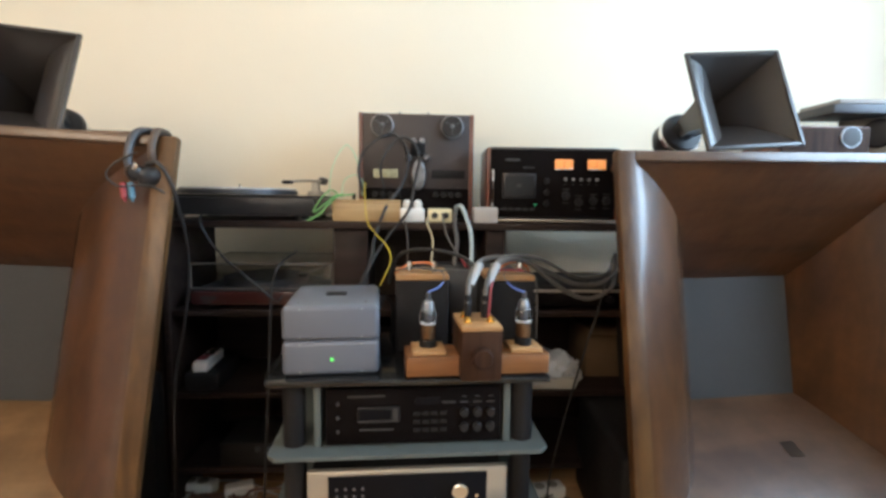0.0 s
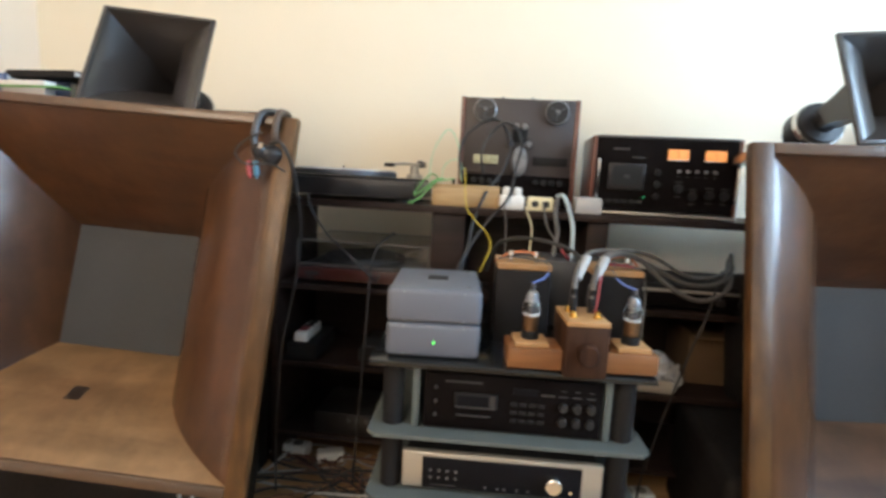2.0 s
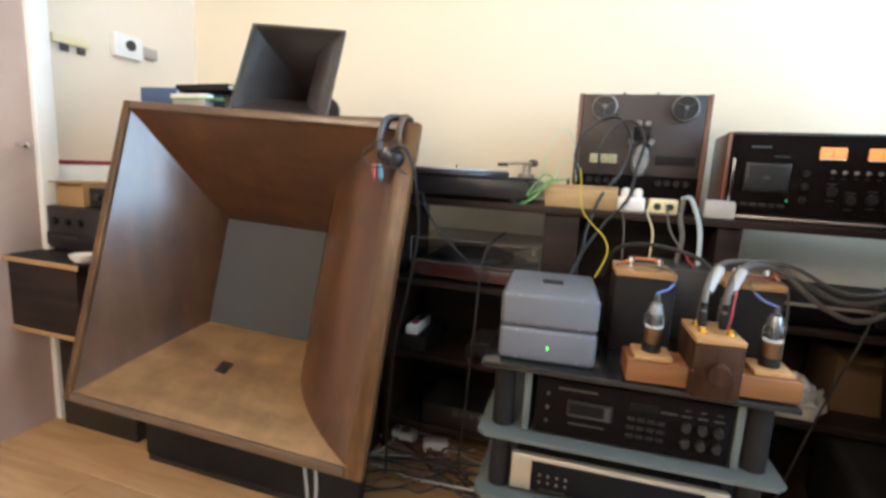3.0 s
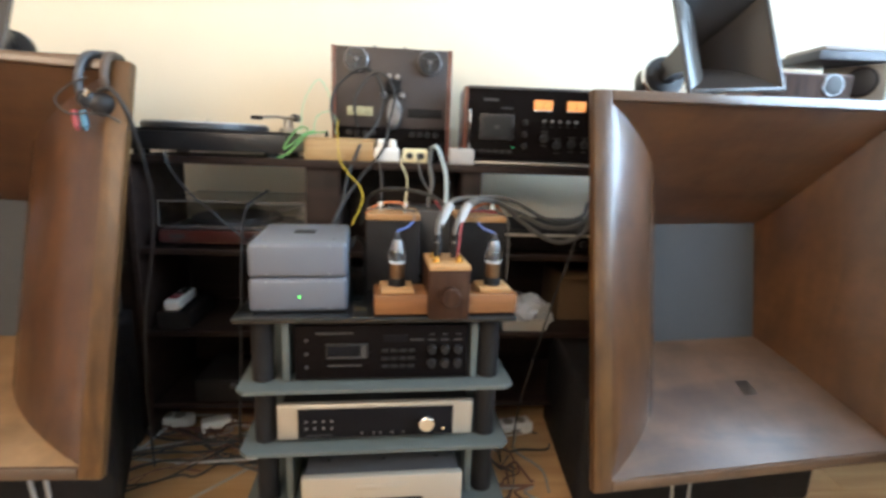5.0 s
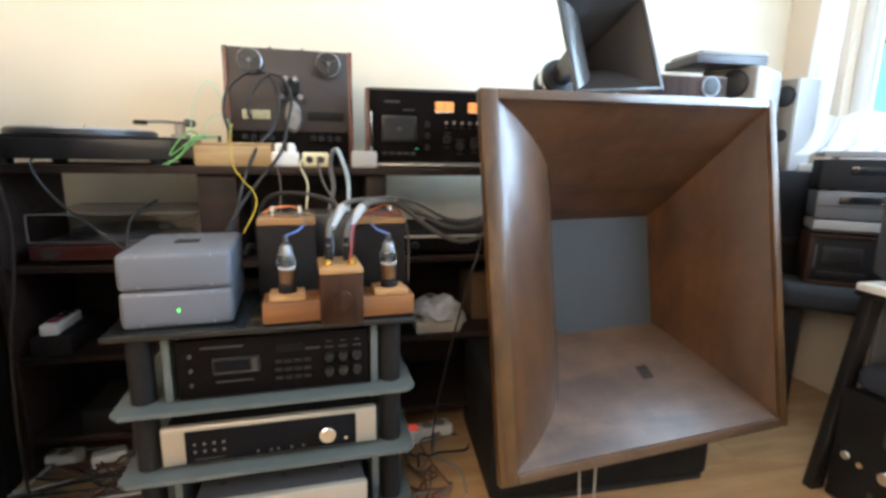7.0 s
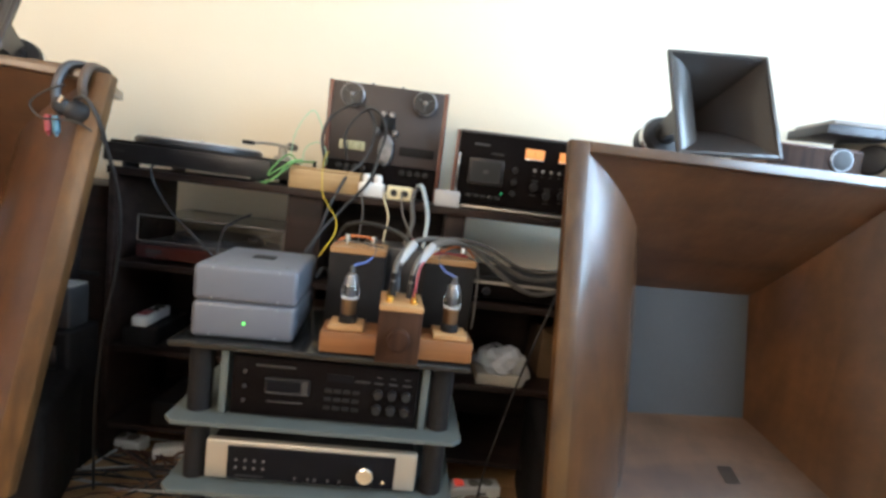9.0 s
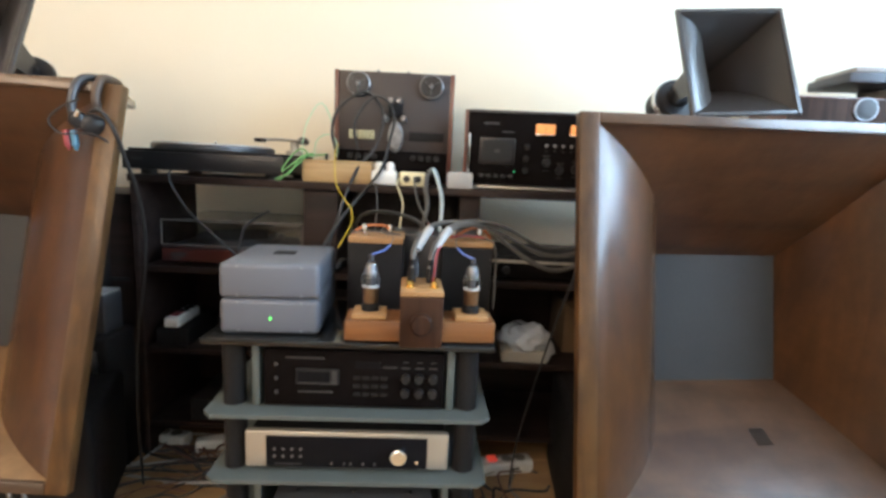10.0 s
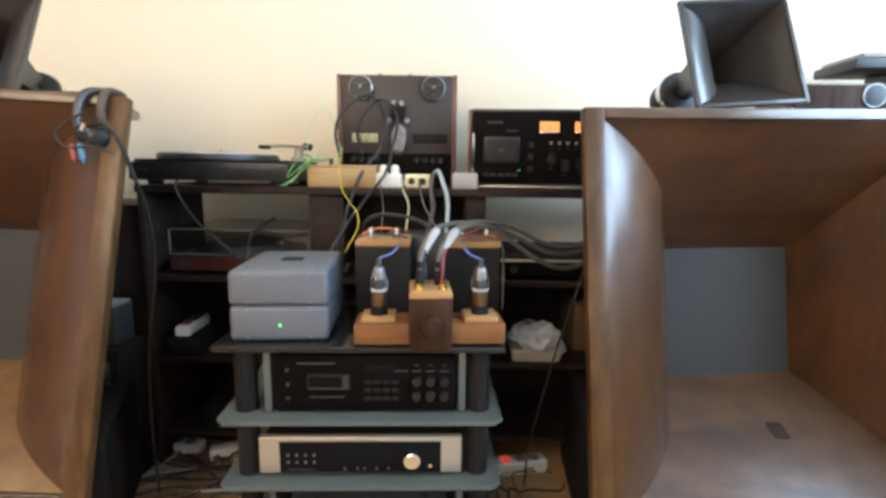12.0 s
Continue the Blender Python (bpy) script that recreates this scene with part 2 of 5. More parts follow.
def turned(axis_from, axis_to, profile, seg=24, bm=None):
    """A turned body: profile of (fraction along the axis, radius)."""
    bm = bm or bmesh.new()
    a, b = Vector(axis_from), Vector(axis_to)
    d = (b - a).normalized()
    u = d.orthogonal().normalized()
    v = d.cross(u)
    rings = [ring_verts(bm, a + (b - a) * f, u, v, max(r, 1e-5), seg) for f, r in profile]
    for p, q in zip(rings, rings[1:]):
        for i in range(seg):
            bm.faces.new((p[i], p[(i + 1) % seg], q[(i + 1) % seg], q[i]))
    bm.faces.new(rings[0][::-1])
    bm.faces.new(rings[-1])
    return bm


def rod(a, b, r, seg=16, bm=None):
    return turned(a, b, ((0, r * 0.9), (0.01, r), (0.99, r), (1, r * 0.9)), seg, bm)


def smooth_path(points, steps=8):
    pts = [Vector(p) for p in points]
    pts = [pts[0] * 2 - pts[1]] + pts + [pts[-1] * 2 - pts[-2]]
    out = []
    for p0, p1, p2, p3 in zip(pts, pts[1:], pts[2:], pts[3:]):
        for i in range(steps):
            t = i / steps
            out.append(0.5 * (2 * p1 + (p2 - p0) * t + (2 * p0 - 5 * p1 + 4 * p2 - p3) * t * t + (3 * p1 - p0 - 3 * p2 + p3) * t ** 3))
    return out + [pts[-2]]


def hose(points, r, seg=8, steps=8, bm=None):
    """A round cable through the points."""
    bm = bm or bmesh.new()
    path = smooth_path(points, steps)
    rings, u = [], None
    for i, p in enumerate(path):
        d = (path[min(i + 1, len(path) - 1)] - path[max(i - 1, 0)]).normalized()
        u = (u - d * u.dot(d)).normalized() if u else d.orthogonal().normalized()
        rings.append(ring_verts(bm, p, u, d.cross(u), r, seg))
    for p, q in zip(rings, rings[1:]):
        for i in range(seg):
            bm.faces.new((p[i], p[(i + 1) % seg], q[(i + 1) % seg], q[i]))
    bm.faces.new(rings[0][::-1])
    bm.faces.new(rings[-1])
    return bm


def part(name, bm, material, parent=None, label="", smooth=True):
    me = bpy.data.meshes.new(name)
    bmesh.ops.recalc_face_normals(bm, faces=bm.faces)
    bm.to_mesh(me)
    bm.free()
    me.materials.append(material)
    if smooth:
        me.polygons.foreach_set("use_smooth", [True] * len(me.polygons))
        me.set_sharp_from_angle(angle=radians(35))
    ob = new(name, me)
    if parent:
        ob.parent = parent
    if label:
        tagged(ob, label)
    return ob


def thing(name, m, label, category, group="", kind=""):
    ob = new(name)
    ob.empty_display_size = 0.05
    ob.matrix_world = m
    return tagged(ob, label, category, group, kind)


def structure(name, bm, material, label, category):
    return tagged(part(name, bm, material), label, category, kind="structure")


def cable(name, points, r, material, label, group="", seg=8):
    return tagged(part(name, hose(points, r, seg), material), label, "cable", group)

# ---------- the room ----------
XL, XR, YB, YF, ZC = -2.0, 2.07, 1.95, -1.08, 2.7
T = 0.12
WY0, WY1, WZ0, WZ1 = -0.55, 1.66, 0.93, 2.35  # window in the right wall
structure("wall_north", boxed(XL - T, YB, 0, XR + T, YB + T, ZC, 0), PLASTER, "smooth cream plastered wall behind the hi-fi shelf", "wall")
structure("wall_west", boxed(XL - T, YF, 0, XL, YB, ZC, 0), PLASTER_SIDE, "pale cream plastered side wall", "wall")
bm = bmesh.new()
for y0, y1, z0, z1 in ((YF, WY0, 0, ZC), (WY1, YB, 0, ZC), (WY0, WY1, 0, WZ0), (WY0, WY1, WZ1, ZC)):
    add_box(bm, XR, y0, z0, XR + T, y1, z1)
structure("wall_east", bm, PLASTER_SIDE, "pale plastered wall with a wide window", "wall")
bm = bmesh.new()
RX0, RX1, RZ0, RZ1 = -1.88, -0.12, 1.45, 2.62
for x0, x1, z0, z1 in ((XL - T, RX0, 0, ZC), (RX1, XR + T, 0, ZC), (RX0, RX1, 0, RZ0), (RX0, RX1, RZ1, ZC)):
    add_box(bm, x0, YF - T, z0, x1, YF, z1)
structure("wall_south", bm, PLASTER_SIDE, "pale plastered wall out of view with an added window", "wall")
structure("ceiling", boxed(XL - T, YF - T, ZC, XR + T, YB + T, ZC + 0.1, 0), CEIL, "flat white painted ceiling", "ceiling")
structure("floor", boxed(XL - T, YF - T, -0.1, XR + T, YB + T, -0.006, 0), shade("floor_joint_filler", (0.10, 0.06, 0.03), 0.8), "light brown laminate plank floor", "floor")
FLOORWOOD = timber("laminate_plank", (0.43, 0.245, 0.110), (0.57, 0.36, 0.180), grain=(0.9, 9.0, 9.0), rough=0.35, coat=0.7, scale=2.5)
floor_ob = bpy.data.objects["floor"]
bb = structure("baseboard", boxed(XL, YB - 0.015, 0, XR, YB - 0.001, 0.07, 0.003), EDGETOP, "narrow brown wooden skirting board", "baseboard")


def window(name, m, w, h, mullions):
    ob = thing(name, m, "white framed window with bright daylight behind it", "window", kind="structure")
    for x0, z0, x1, z1 in ((0, 0, w, 0.06), (0, h - 0.06, w, h), (0, 0.0605, 0.05, h - 0.0605), (w - 0.05, 0.0605, w, h - 0.0605)):
        part("window_frame", boxed(x0, -0.03, z0, x1, 0.03, z1, 0.006), WHITE, ob)
    edges = [0.05]
    for x in mullions:
        part("mullion", boxed(x, -0.03, 0.0605, x + 0.055, 0.03, h - 0.0605, 0.006), WHITE, ob)
        edges += [x, x + 0.055]
    edges.append(w - 0.05)
    for x0, x1 in zip(edges[::2], edges[1::2]):
        p = part("pane", boxed(x0, -0.004, 0.0605, x1, 0.004, h - 0.0605, 0), WINGLASS, ob)
        p.visible_shadow = False
    part("window_sill", boxed(-0.05, -0.2, -0.035, w + 0.05, -0.031, 0, 0.01), WHITE, ob)
    return ob


window("window_1", pose(XR + 0.07, WY1, WZ0, 0, 0, -90), WY1 - WY0, WZ1 - WZ0, (0.145, 1.1))
# rear window out of view, added to give the fill lamp an opening
window("added_rear_window", pose(RX1, YF - 0.07, RZ0, 0, 0, 180), RX1 - RX0, RZ1 - RZ0, (0.85,))


# ---------- the large horn loudspeakers ----------
def horn_wall(side, xa, xb, half_h, w, h, depth, thick, pl, pr, ph, dx=0.0, dz=0.0, n=18):
    """One flared wall of a square horn, with its thickness; side: left, right, top or bottom. pl, pr and ph bend the left, right and level walls."""
    bm = bmesh.new()
    rows = []
    for i in range(n + 1):
        s = i / n
        xl = xa + (dx - w / 2 - xa) * (1 - (1 - s) ** pl)
        xr = xb - (xb - dx - w / 2) * (1 - (1 - s) ** pr)
        zt = half_h - (half_h - dz - h / 2) * (1 - (1 - s) ** ph)
        zb = -half_h + (half_h + dz - h / 2) * (1 - (1 - s) ** ph)
        y = depth * s
        if side == "left":
            quad = [(xl, zb), (xl, zt), (xl - thick, zt), (xl - thick, zb)]
        elif side == "right":
            quad = [(xr, zb), (xr, zt), (xr + thick, zt), (xr + thick, zb)]
        elif side == "top":
            quad = [(xl - thick, zt), (xr + thick, zt), (xr + thick, zt + thick), (xl - thick, zt + thick)]
        else:
            quad = [(xl - thick, zb), (xr + thick, zb), (xr + thick, zb - thick), (xl - thick, zb - thick)]
        rows.append([bm.verts.new((x, y, z)) for x, z in quad])
    for a, b in zip(rows, rows[1:]):
        for i in range(4):
            bm.faces.new((a[i], a[(i + 1) % 4], b[(i + 1) % 4], b[i]))
    bm.faces.new(rows[0])
    bm.faces.new(rows[-1][::-1])
    return bm


def horn_speaker(m, tilt, roll, size, label, patch, inner, floorwood):
    ob = thing("horn_speaker", m, label, "loudspeaker", "pair of horn loudspeakers")
    lean = pose(0, 0, 0, tilt) @ pose(0, 0, 0, 0, roll)
    W, H, w, h, D, dx, dz = size
    th = 0.024
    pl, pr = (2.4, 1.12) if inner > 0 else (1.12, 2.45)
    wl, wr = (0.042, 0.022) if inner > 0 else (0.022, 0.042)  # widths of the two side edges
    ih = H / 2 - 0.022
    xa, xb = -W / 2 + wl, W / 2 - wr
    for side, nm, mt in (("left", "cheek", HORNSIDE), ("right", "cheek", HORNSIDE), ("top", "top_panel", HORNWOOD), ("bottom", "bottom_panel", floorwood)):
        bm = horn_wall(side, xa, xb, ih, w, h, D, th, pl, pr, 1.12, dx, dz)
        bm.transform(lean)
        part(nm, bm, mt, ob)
    bm = boxed(dx - w / 2 - th, D, dz - h / 2 - th, dx + w / 2 + th, D + 0.02, dz + h / 2 + th, 0.002)
    bm.transform(lean)
    part("throat_board", bm, THROAT, ob, "matt grey board closing the horn throat")
    for nm, x0, z0, x1, z1, mt in (("side_edge", -W / 2, -H / 2, xa + 0.001, H / 2, EDGEWOOD), ("side_edge", xb - 0.001, -H / 2, W / 2, H / 2, EDGEWOOD), ("top_edge", xa + 0.001, ih - 0.001, xb - 0.001, H / 2, EDGETOP), ("bottom_edge", xa + 0.001, -H / 2, xb - 0.001, -ih + 0.001, EDGETOP)):
        bm = boxed(x0, -0.010, z0, x1, 0.016, z1, 0.004)
        bm.transform(lean)
        part(nm, bm, mt, ob, "lighter solid wood edge strip")
    # rear chamber
    bm = boxed(dx - 0.22, D + 0.022, -0.2, dx + 0.22, D + 0.26, 0.18, 0.02)
    bm.transform(lean)
    part("rear_chamber", bm, MATT, ob)
    # a dark repair patch let into the bottom panel
    bm = bmesh.new()
    pv = []
    for s_ in (0.45, 0.57):
        z_ = -ih + (ih + dz - h / 2) * (1 - (1 - s_) ** 1.12) + 0.0012
        pv.append([bm.verts.new((x_, D * s_, z_)) for x_ in (patch, patch + 0.040)])
    bm.faces.new((pv[0][0], pv[0][1], pv[1][1], pv[1][0]))
    bmesh.ops.solidify(bm, geom=bm.faces[:], thickness=-0.0008)
    bm.transform(lean)
    part("repair_patch", bm, PATCHWOOD, ob, "small dark repair patch")
    # flat board on top that carries the treble horn
    zt = H / 2 * math.cos(radians(tilt))
    yt = -H / 2 * math.sin(radians(tilt))
    bm = bmesh.new()
    pts = [(-W / 2 + 0.04, yt + 0.03), (W / 2 - 0.04, yt + 0.03), (0.22, yt + 0.46), (-0.20, yt + 0.46)]
    lo, hi = [bm.verts.new((x, y, zt - 0.026)) for x, y in pts], [bm.verts.new((x, y, zt - 0.004)) for x, y in pts]
    bm.faces.new(lo[::-1])
    bm.faces.new(hi)
    for k in range(4):
        bm.faces.new((lo[k], lo[(k + 1) % 4], hi[(k + 1) % 4], hi[k]))
    part("top_board", bm, EDGETOP, ob)
    for x in (-0.12, 0.09):
        part("strut", boxed(x, yt + 0.41, 0.10, x + 0.03, yt + 0.45, zt - 0.0265, 0.002), MATT, ob)
    return ob


R_SPK = pose(0.846, 1.047, 0.664, 0, 0, 5.26)
L_SPK = pose(-0.981, 1.010, 0.714, 0, 0, 3.3)
# width and height of the mouth, of the throat, depth, and the throat's offset
R_SIZE = (0.836, 0.867, 0.384, 0.342, 0.314, 0.072, -0.019)
L_SIZE = (0.876, 0.834, 0.388, 0.338, 0.294, -0.075, -0.021)
horn_speaker(R_SPK, -10.35, -0.94, R_SIZE, "large square walnut horn loudspeaker with curved cheeks on the floor", 0.085, 1, WORNLITWOOD)
horn_speaker(L_SPK, -14.0, 2.63, L_SIZE, "large walnut horn loudspeaker with lower panel coloured as brightly lit and headphones", -0.10, -1, LITWALNUT)
for x0, x1, u0, u1, y0 in ((0.50, 1.19, 0.54, 1.15, 1.15), (-1.47, -0.665, -1.32, -0.85, 1.14)):
    ob = thing("bass_cabinet", pose((x0 + x1) / 2, y0, 0), "matt black bass cabinet standing under a horn", "cabinet", "black bass cabinets")
    c = (x0 + x1) / 2
    bm = boxed(-0.5, 0, 0.0, 0.5, 0.46, 0.335, 0.0)
    for v in bm.verts:
        a, b = (x0, x1) if v.co.y < 0.2 else (u0, u1)
        v.co.x = (a if v.co.x < 0 else b) - c
    bmesh.ops.bevel(bm, geom=bm.edges[:], offset=0.025, segments=4, profile=0.5, affect="EDGES")
    part("body", bm, MATT, ob)
    part("plinth_strip", boxed(x0 - c + 0.03, -0.004, 0.0, x1 - c - 0.03, 0.0255, 0.02, 0.002), BLACK, ob)


# ---------- the treble horns ----------
def treble_horn(m, tilt, roll, pl, pr, label):
    ob = thing("treble_horn", m, label, "horn", "pair of treble horns")
    lean = pose(0, 0, 0, tilt) @ pose(0, 0, 0, 0, roll)
    W, H, D, th, dz = 0.265, 0.278, 0.25, 0.008, 0.045
    for side, nm in (("left", "flare_wall"), ("right", "flare_wall"), ("top", "flare_wall"), ("bottom", "flare_wall")):
        bm = horn_wall(side, th - W / 2, W / 2 - th, H / 2 - th, 0.04, 0.04, D, th, pl, pr, 2.0, 0.0, dz, 18)
        bm.transform(lean)
        part(nm, bm, HORNMET, ob)
    bm = bmesh.new()
    o, i, p, q = W / 2 + 0.004, W / 2 - th + 0.001, H / 2 + 0.004, H / 2 - th + 0.001
    for x0, z0, x1, z1 in ((-o, -p, -i, p), (i, -p, o, p), (-i, q, i, p), (-i, -p, i, -q)):
        add_box(bm, x0, -0.006, z0, x1, 0.006, z1, 0.002, 1)
    bm.transform(lean)
    part("rim", bm, HORNMET, ob)
    bm = turned((0, D - 0.01, dz), (0, D + 0.13, dz), ((0, 0.03), (0.18, 0.032), (0.2, 0.06), (0.3, 0.066), (0.75, 0.066), (0.78, 0.055), (0.97, 0.05), (1, 0.04)), 32)
    bm.transform(lean)
    drv = part("compression_driver", bm, BLACK, ob, "black compression driver")
    bm = turned((0, D + 0.03, dz), (0, D + 0.05, dz), ((0, 0.067), (0.1, 0.0685), (0.9, 0.0685), (1, 0.067)), 32)
    bm.transform(lean)
    part("ring", bm, CHROME, drv, "bright steel ring")
    return ob


treble_horn(pose(0.853, 1.32, 1.250, 0, 0, 2), -20, -4.5, 6.0, 1.5, "grey cast treble horn with black driver on the walnut horn")
treble_horn(pose(-0.962, 1.22, 1.240, 0, 0, 14), -26, 3, 1.5, 5.0, "grey cast treble horn with black driver beside papers")

# ---------- the long shelf ----------
SY, SB = 1.50, 1.85
S1, S2, S3, S4 = 0.902, 0.628, 0.368, 0.122
XS0, XS1 = -0.775, 1.30
ob = thing("hifi_shelf", pose(0, 0, 0), "long dark brown laminate hi-fi shelf against the wall", "shelf")
part("top_board", boxed(XS0 - 0.005, SY, S1 - 0.022, XS1, SB, S1, 0.002), ESPRESSO, ob)
for z in (S2, S3, S4):
    part("shelf_board", boxed(XS0 + 0.022, SY + 0.008, z - 0.018, XS1 - 0.02, SB, z, 0.002), ESPRESSO, ob)
zz = (0.0, S4 - 0.018, S4, S3 - 0.018, S3, S2 - 0.018, S2, S1 - 0.022)
for x0, x1 in ((XS0, XS0 + 0.02), (-0.268, -0.165), (0.20, 0.26), (XS1 - 0.02, XS1)):
    if x0 in (XS0, XS1 - 0.02):
        part("side_panel", boxed(x0, SY + 0.004, 0, x1, SB, S1 - 0.0225, 0.002), ESPRESSO, ob)
    else:
        for z0, z1 in zip(zz[::2], zz[1::2]):
            part("upright", boxed(x0, SY + 0.02, z0 + 0.0005, x1, SB, z1 - 0.0005, 0.002), ESPRESSO, ob)
part("back_panel", boxed(-0.164, SB - 0.1, S2 + 0.001, 0.199, SB - 0.09, S1 - 0.023, 0), ESPRESSO, ob)
part("back_panel", boxed(XS0 + 0.021, SB - 0.012, S4 + 0.001, XS1 - 0.021, SB - 0.002, S2 - 0.019, 0), ESPRESSO, ob)

# ---------- the glass rack ----------
RK = pose(-0.022, 0.985, 0, 0, 0, 2.5)
ob = thing("glass_rack", RK, "black column rack with frosted glass shelves on the floor", "rack")
part("top_plate", boxed(-0.29, 0, 0.597, 0.29, 0.42, 0.609, 0.002), BLACKGLASS, ob, "black glass top plate")
PLATES = (0.455, 0.312, 0.165)
for z in PLATES:
    bm = bmesh.new()
    c = 0.018
    pts = [(-0.29 + c, -0.01), (0.29 - c, -0.01), (0.29, -0.01 + c), (0.29, 0.42), (-0.29, 0.42), (-0.29, -0.01 + c)]
    lo, hi = [bm.verts.new((x, y, z - 0.008)) for x, y in pts], [bm.verts.new((x, y, z)) for x, y in pts]
    bm.faces.new(lo[::-1])
    bm.faces.new(hi)
    for i in range(6):
        bm.faces.new((lo[i], lo[(i + 1) % 6], hi[(i + 1) % 6], hi[i]))
    part("glass_shelf", bm, FROST, ob, "frosted greenish glass shelf")
lev = (0.0,) + PLATES[::-1] + (0.605,)
for x in (-0.243, 0.243):
    for y in (0.05, 0.36):
        for i, (a, b) in enumerate(zip(lev, lev[1:])):
            part("column", rod((x, y, a + (0.0 if i == 0 else 0.0005)), (x, y, b - 0.0085), 0.023, 24), MATT, ob)
for x in (-0.200, 0.200):
    for a, b in ((PLATES[0], 0.605), (PLATES[2], PLATES[1])):
        part("glass_strip", boxed(x, 0.03, a + 0.001, x + 0.014, 0.33, b - 0.0095, 0.001), FROST, ob)
RX = lambda x, y, z, rz=0.0: RK @ pose(x, y, z, 0, 0, rz)


def knob(parent, x, y, z, r, depth, mt, name="knob"):
    return part(name, turned((x, y, z), (x, y - depth, z), ((0, r), (0.7, r), (0.92, r * 0.96), (1, r * 0.85)), 20), mt, parent)


def cassette_deck():
    ob = thing("cassette_deck", RX(0.009, 0.03, PLATES[0]) @ Matrix.Diagonal((0.885, 1, 1, 1)), "black cassette deck on a frosted glass shelf", "cassette deck")
    part("case", boxed(-0.205, 0.008, 0.008, 0.205, 0.30, 0.125, 0.002), MATT, ob)
    part("front_panel", boxed(-0.208, -0.004, 0.006, 0.208, 0.0075, 0.128, 0.002), DECKFACE, ob)
    door = part("cassette_door", boxed(-0.135, -0.009, 0.055, -0.035, -0.0045, 0.088, 0.002), DARKKEY, ob, "dark cassette window")
    part("frame_edge", boxed(-0.132, -0.0102, 0.0555, -0.038, -0.0092, 0.0590, 0), LEGEND, door)
    part("frame_edge", boxed(-0.052, -0.0102, 0.0595, -0.040, -0.0092, 0.0850, 0), LEGEND, door)
    part("window", boxed(-0.129, -0.0105, 0.061, -0.056, -0.0095, 0.083, 0), DARKWIN, door)
    part("slot", boxed(-0.13, -0.0065, 0.036, -0.05, -0.0045, 0.039, 0), LEGEND, ob)
    part("maker_plate", boxed(-0.158, -0.006, 0.108, -0.070, -0.0045, 0.112, 0), LEGEND, ob)
    part("display", boxed(0.0, -0.006, 0.09, 0.06, -0.0045, 0.105, 0), DARKWIN, ob)
    part("display_label", boxed(0.065, -0.006, 0.092, 0.098, -0.0045, 0.096, 0), LEGEND, ob)
    for r in range(3):
        for c in range(4):
            part("key", boxed(-0.003 + c * 0.021, -0.007, 0.030 + r * 0.018, 0.013 + c * 0.021, -0.0045, 0.038 + r * 0.018, 0.0008), DARKKEY, ob)
    for c in range(3):
        for r in range(2):
            knob(ob, 0.118 + c * 0.032, -0.0045, 0.040 + r * 0.032, 0.010, 0.010, DARKKEY)
        part("scale", boxed(0.108 + c * 0.032, -0.006, 0.092, 0.128 + c * 0.032, -0.0045, 0.095, 0), LEGEND, ob)
        part("scale", boxed(0.112 + c * 0.032, -0.006, 0.105, 0.124 + c * 0.032, -0.0045, 0.107, 0), LEGEND, ob)
    for r in range(3):
        part("jack", rod((-0.180, -0.0045, 0.035 + r * 0.03), (-0.180, -0.008, 0.035 + r * 0.03), 0.004, 10), GUN, ob)
    for x in (-0.18, 0.18):
        part("foot", rod((x, 0.03, 0), (x, 0.03, 0.009), 0.012), RUBBER, ob)


def receiver():
    ob = thing("receiver", RX(-0.003, 0.028, PLATES[1]), "champagne silver receiver with black glass front", "receiver")
    part("case", boxed(-0.205, 0.012, 0.012, 0.205, 0.30, 0.086, 0.002), MATT, ob)
    part("front_panel", boxed(-0.212, -0.006, 0.010, 0.212, 0.0115, 0.092, 0.004, 3), SILVER, ob)
    part("display_window", boxed(-0.168, -0.009, 0.014, 0.168, -0.0065, 0.083, 0.001), DARKWIN, ob, "black display strip")
    for r in range(2):
        for c in range(4):
            part("button", rod((-0.150 + c * 0.018, -0.0095, 0.055 - r * 0.016), (-0.150 + c * 0.018, -0.012, 0.055 - r * 0.016), 0.0028, 10), GETTER, ob)
    for x in (-0.032, -0.006, 0.008, 0.034, 0.058):
        part("button", rod((x, -0.0095, 0.024), (x, -0.012, 0.024), 0.0026, 10), GETTER, ob)
    part("print_line", boxed(-0.150, -0.0105, 0.020, -0.095, -0.0095, 0.023, 0), LEGEND, ob)
    knob(ob, 0.108, -0.0095, 0.048, 0.018, 0.018, CHROME, "volume_knob")
    part("button", rod((0.146, -0.0095, 0.030), (0.146, -0.012, 0.030), 0.004, 10), CHROME, ob)
    for x in (-0.17, 0.17):
        part("foot", rod((x, 0.04, 0), (x, 0.04, 0.0125), 0.015), RUBBER, ob)


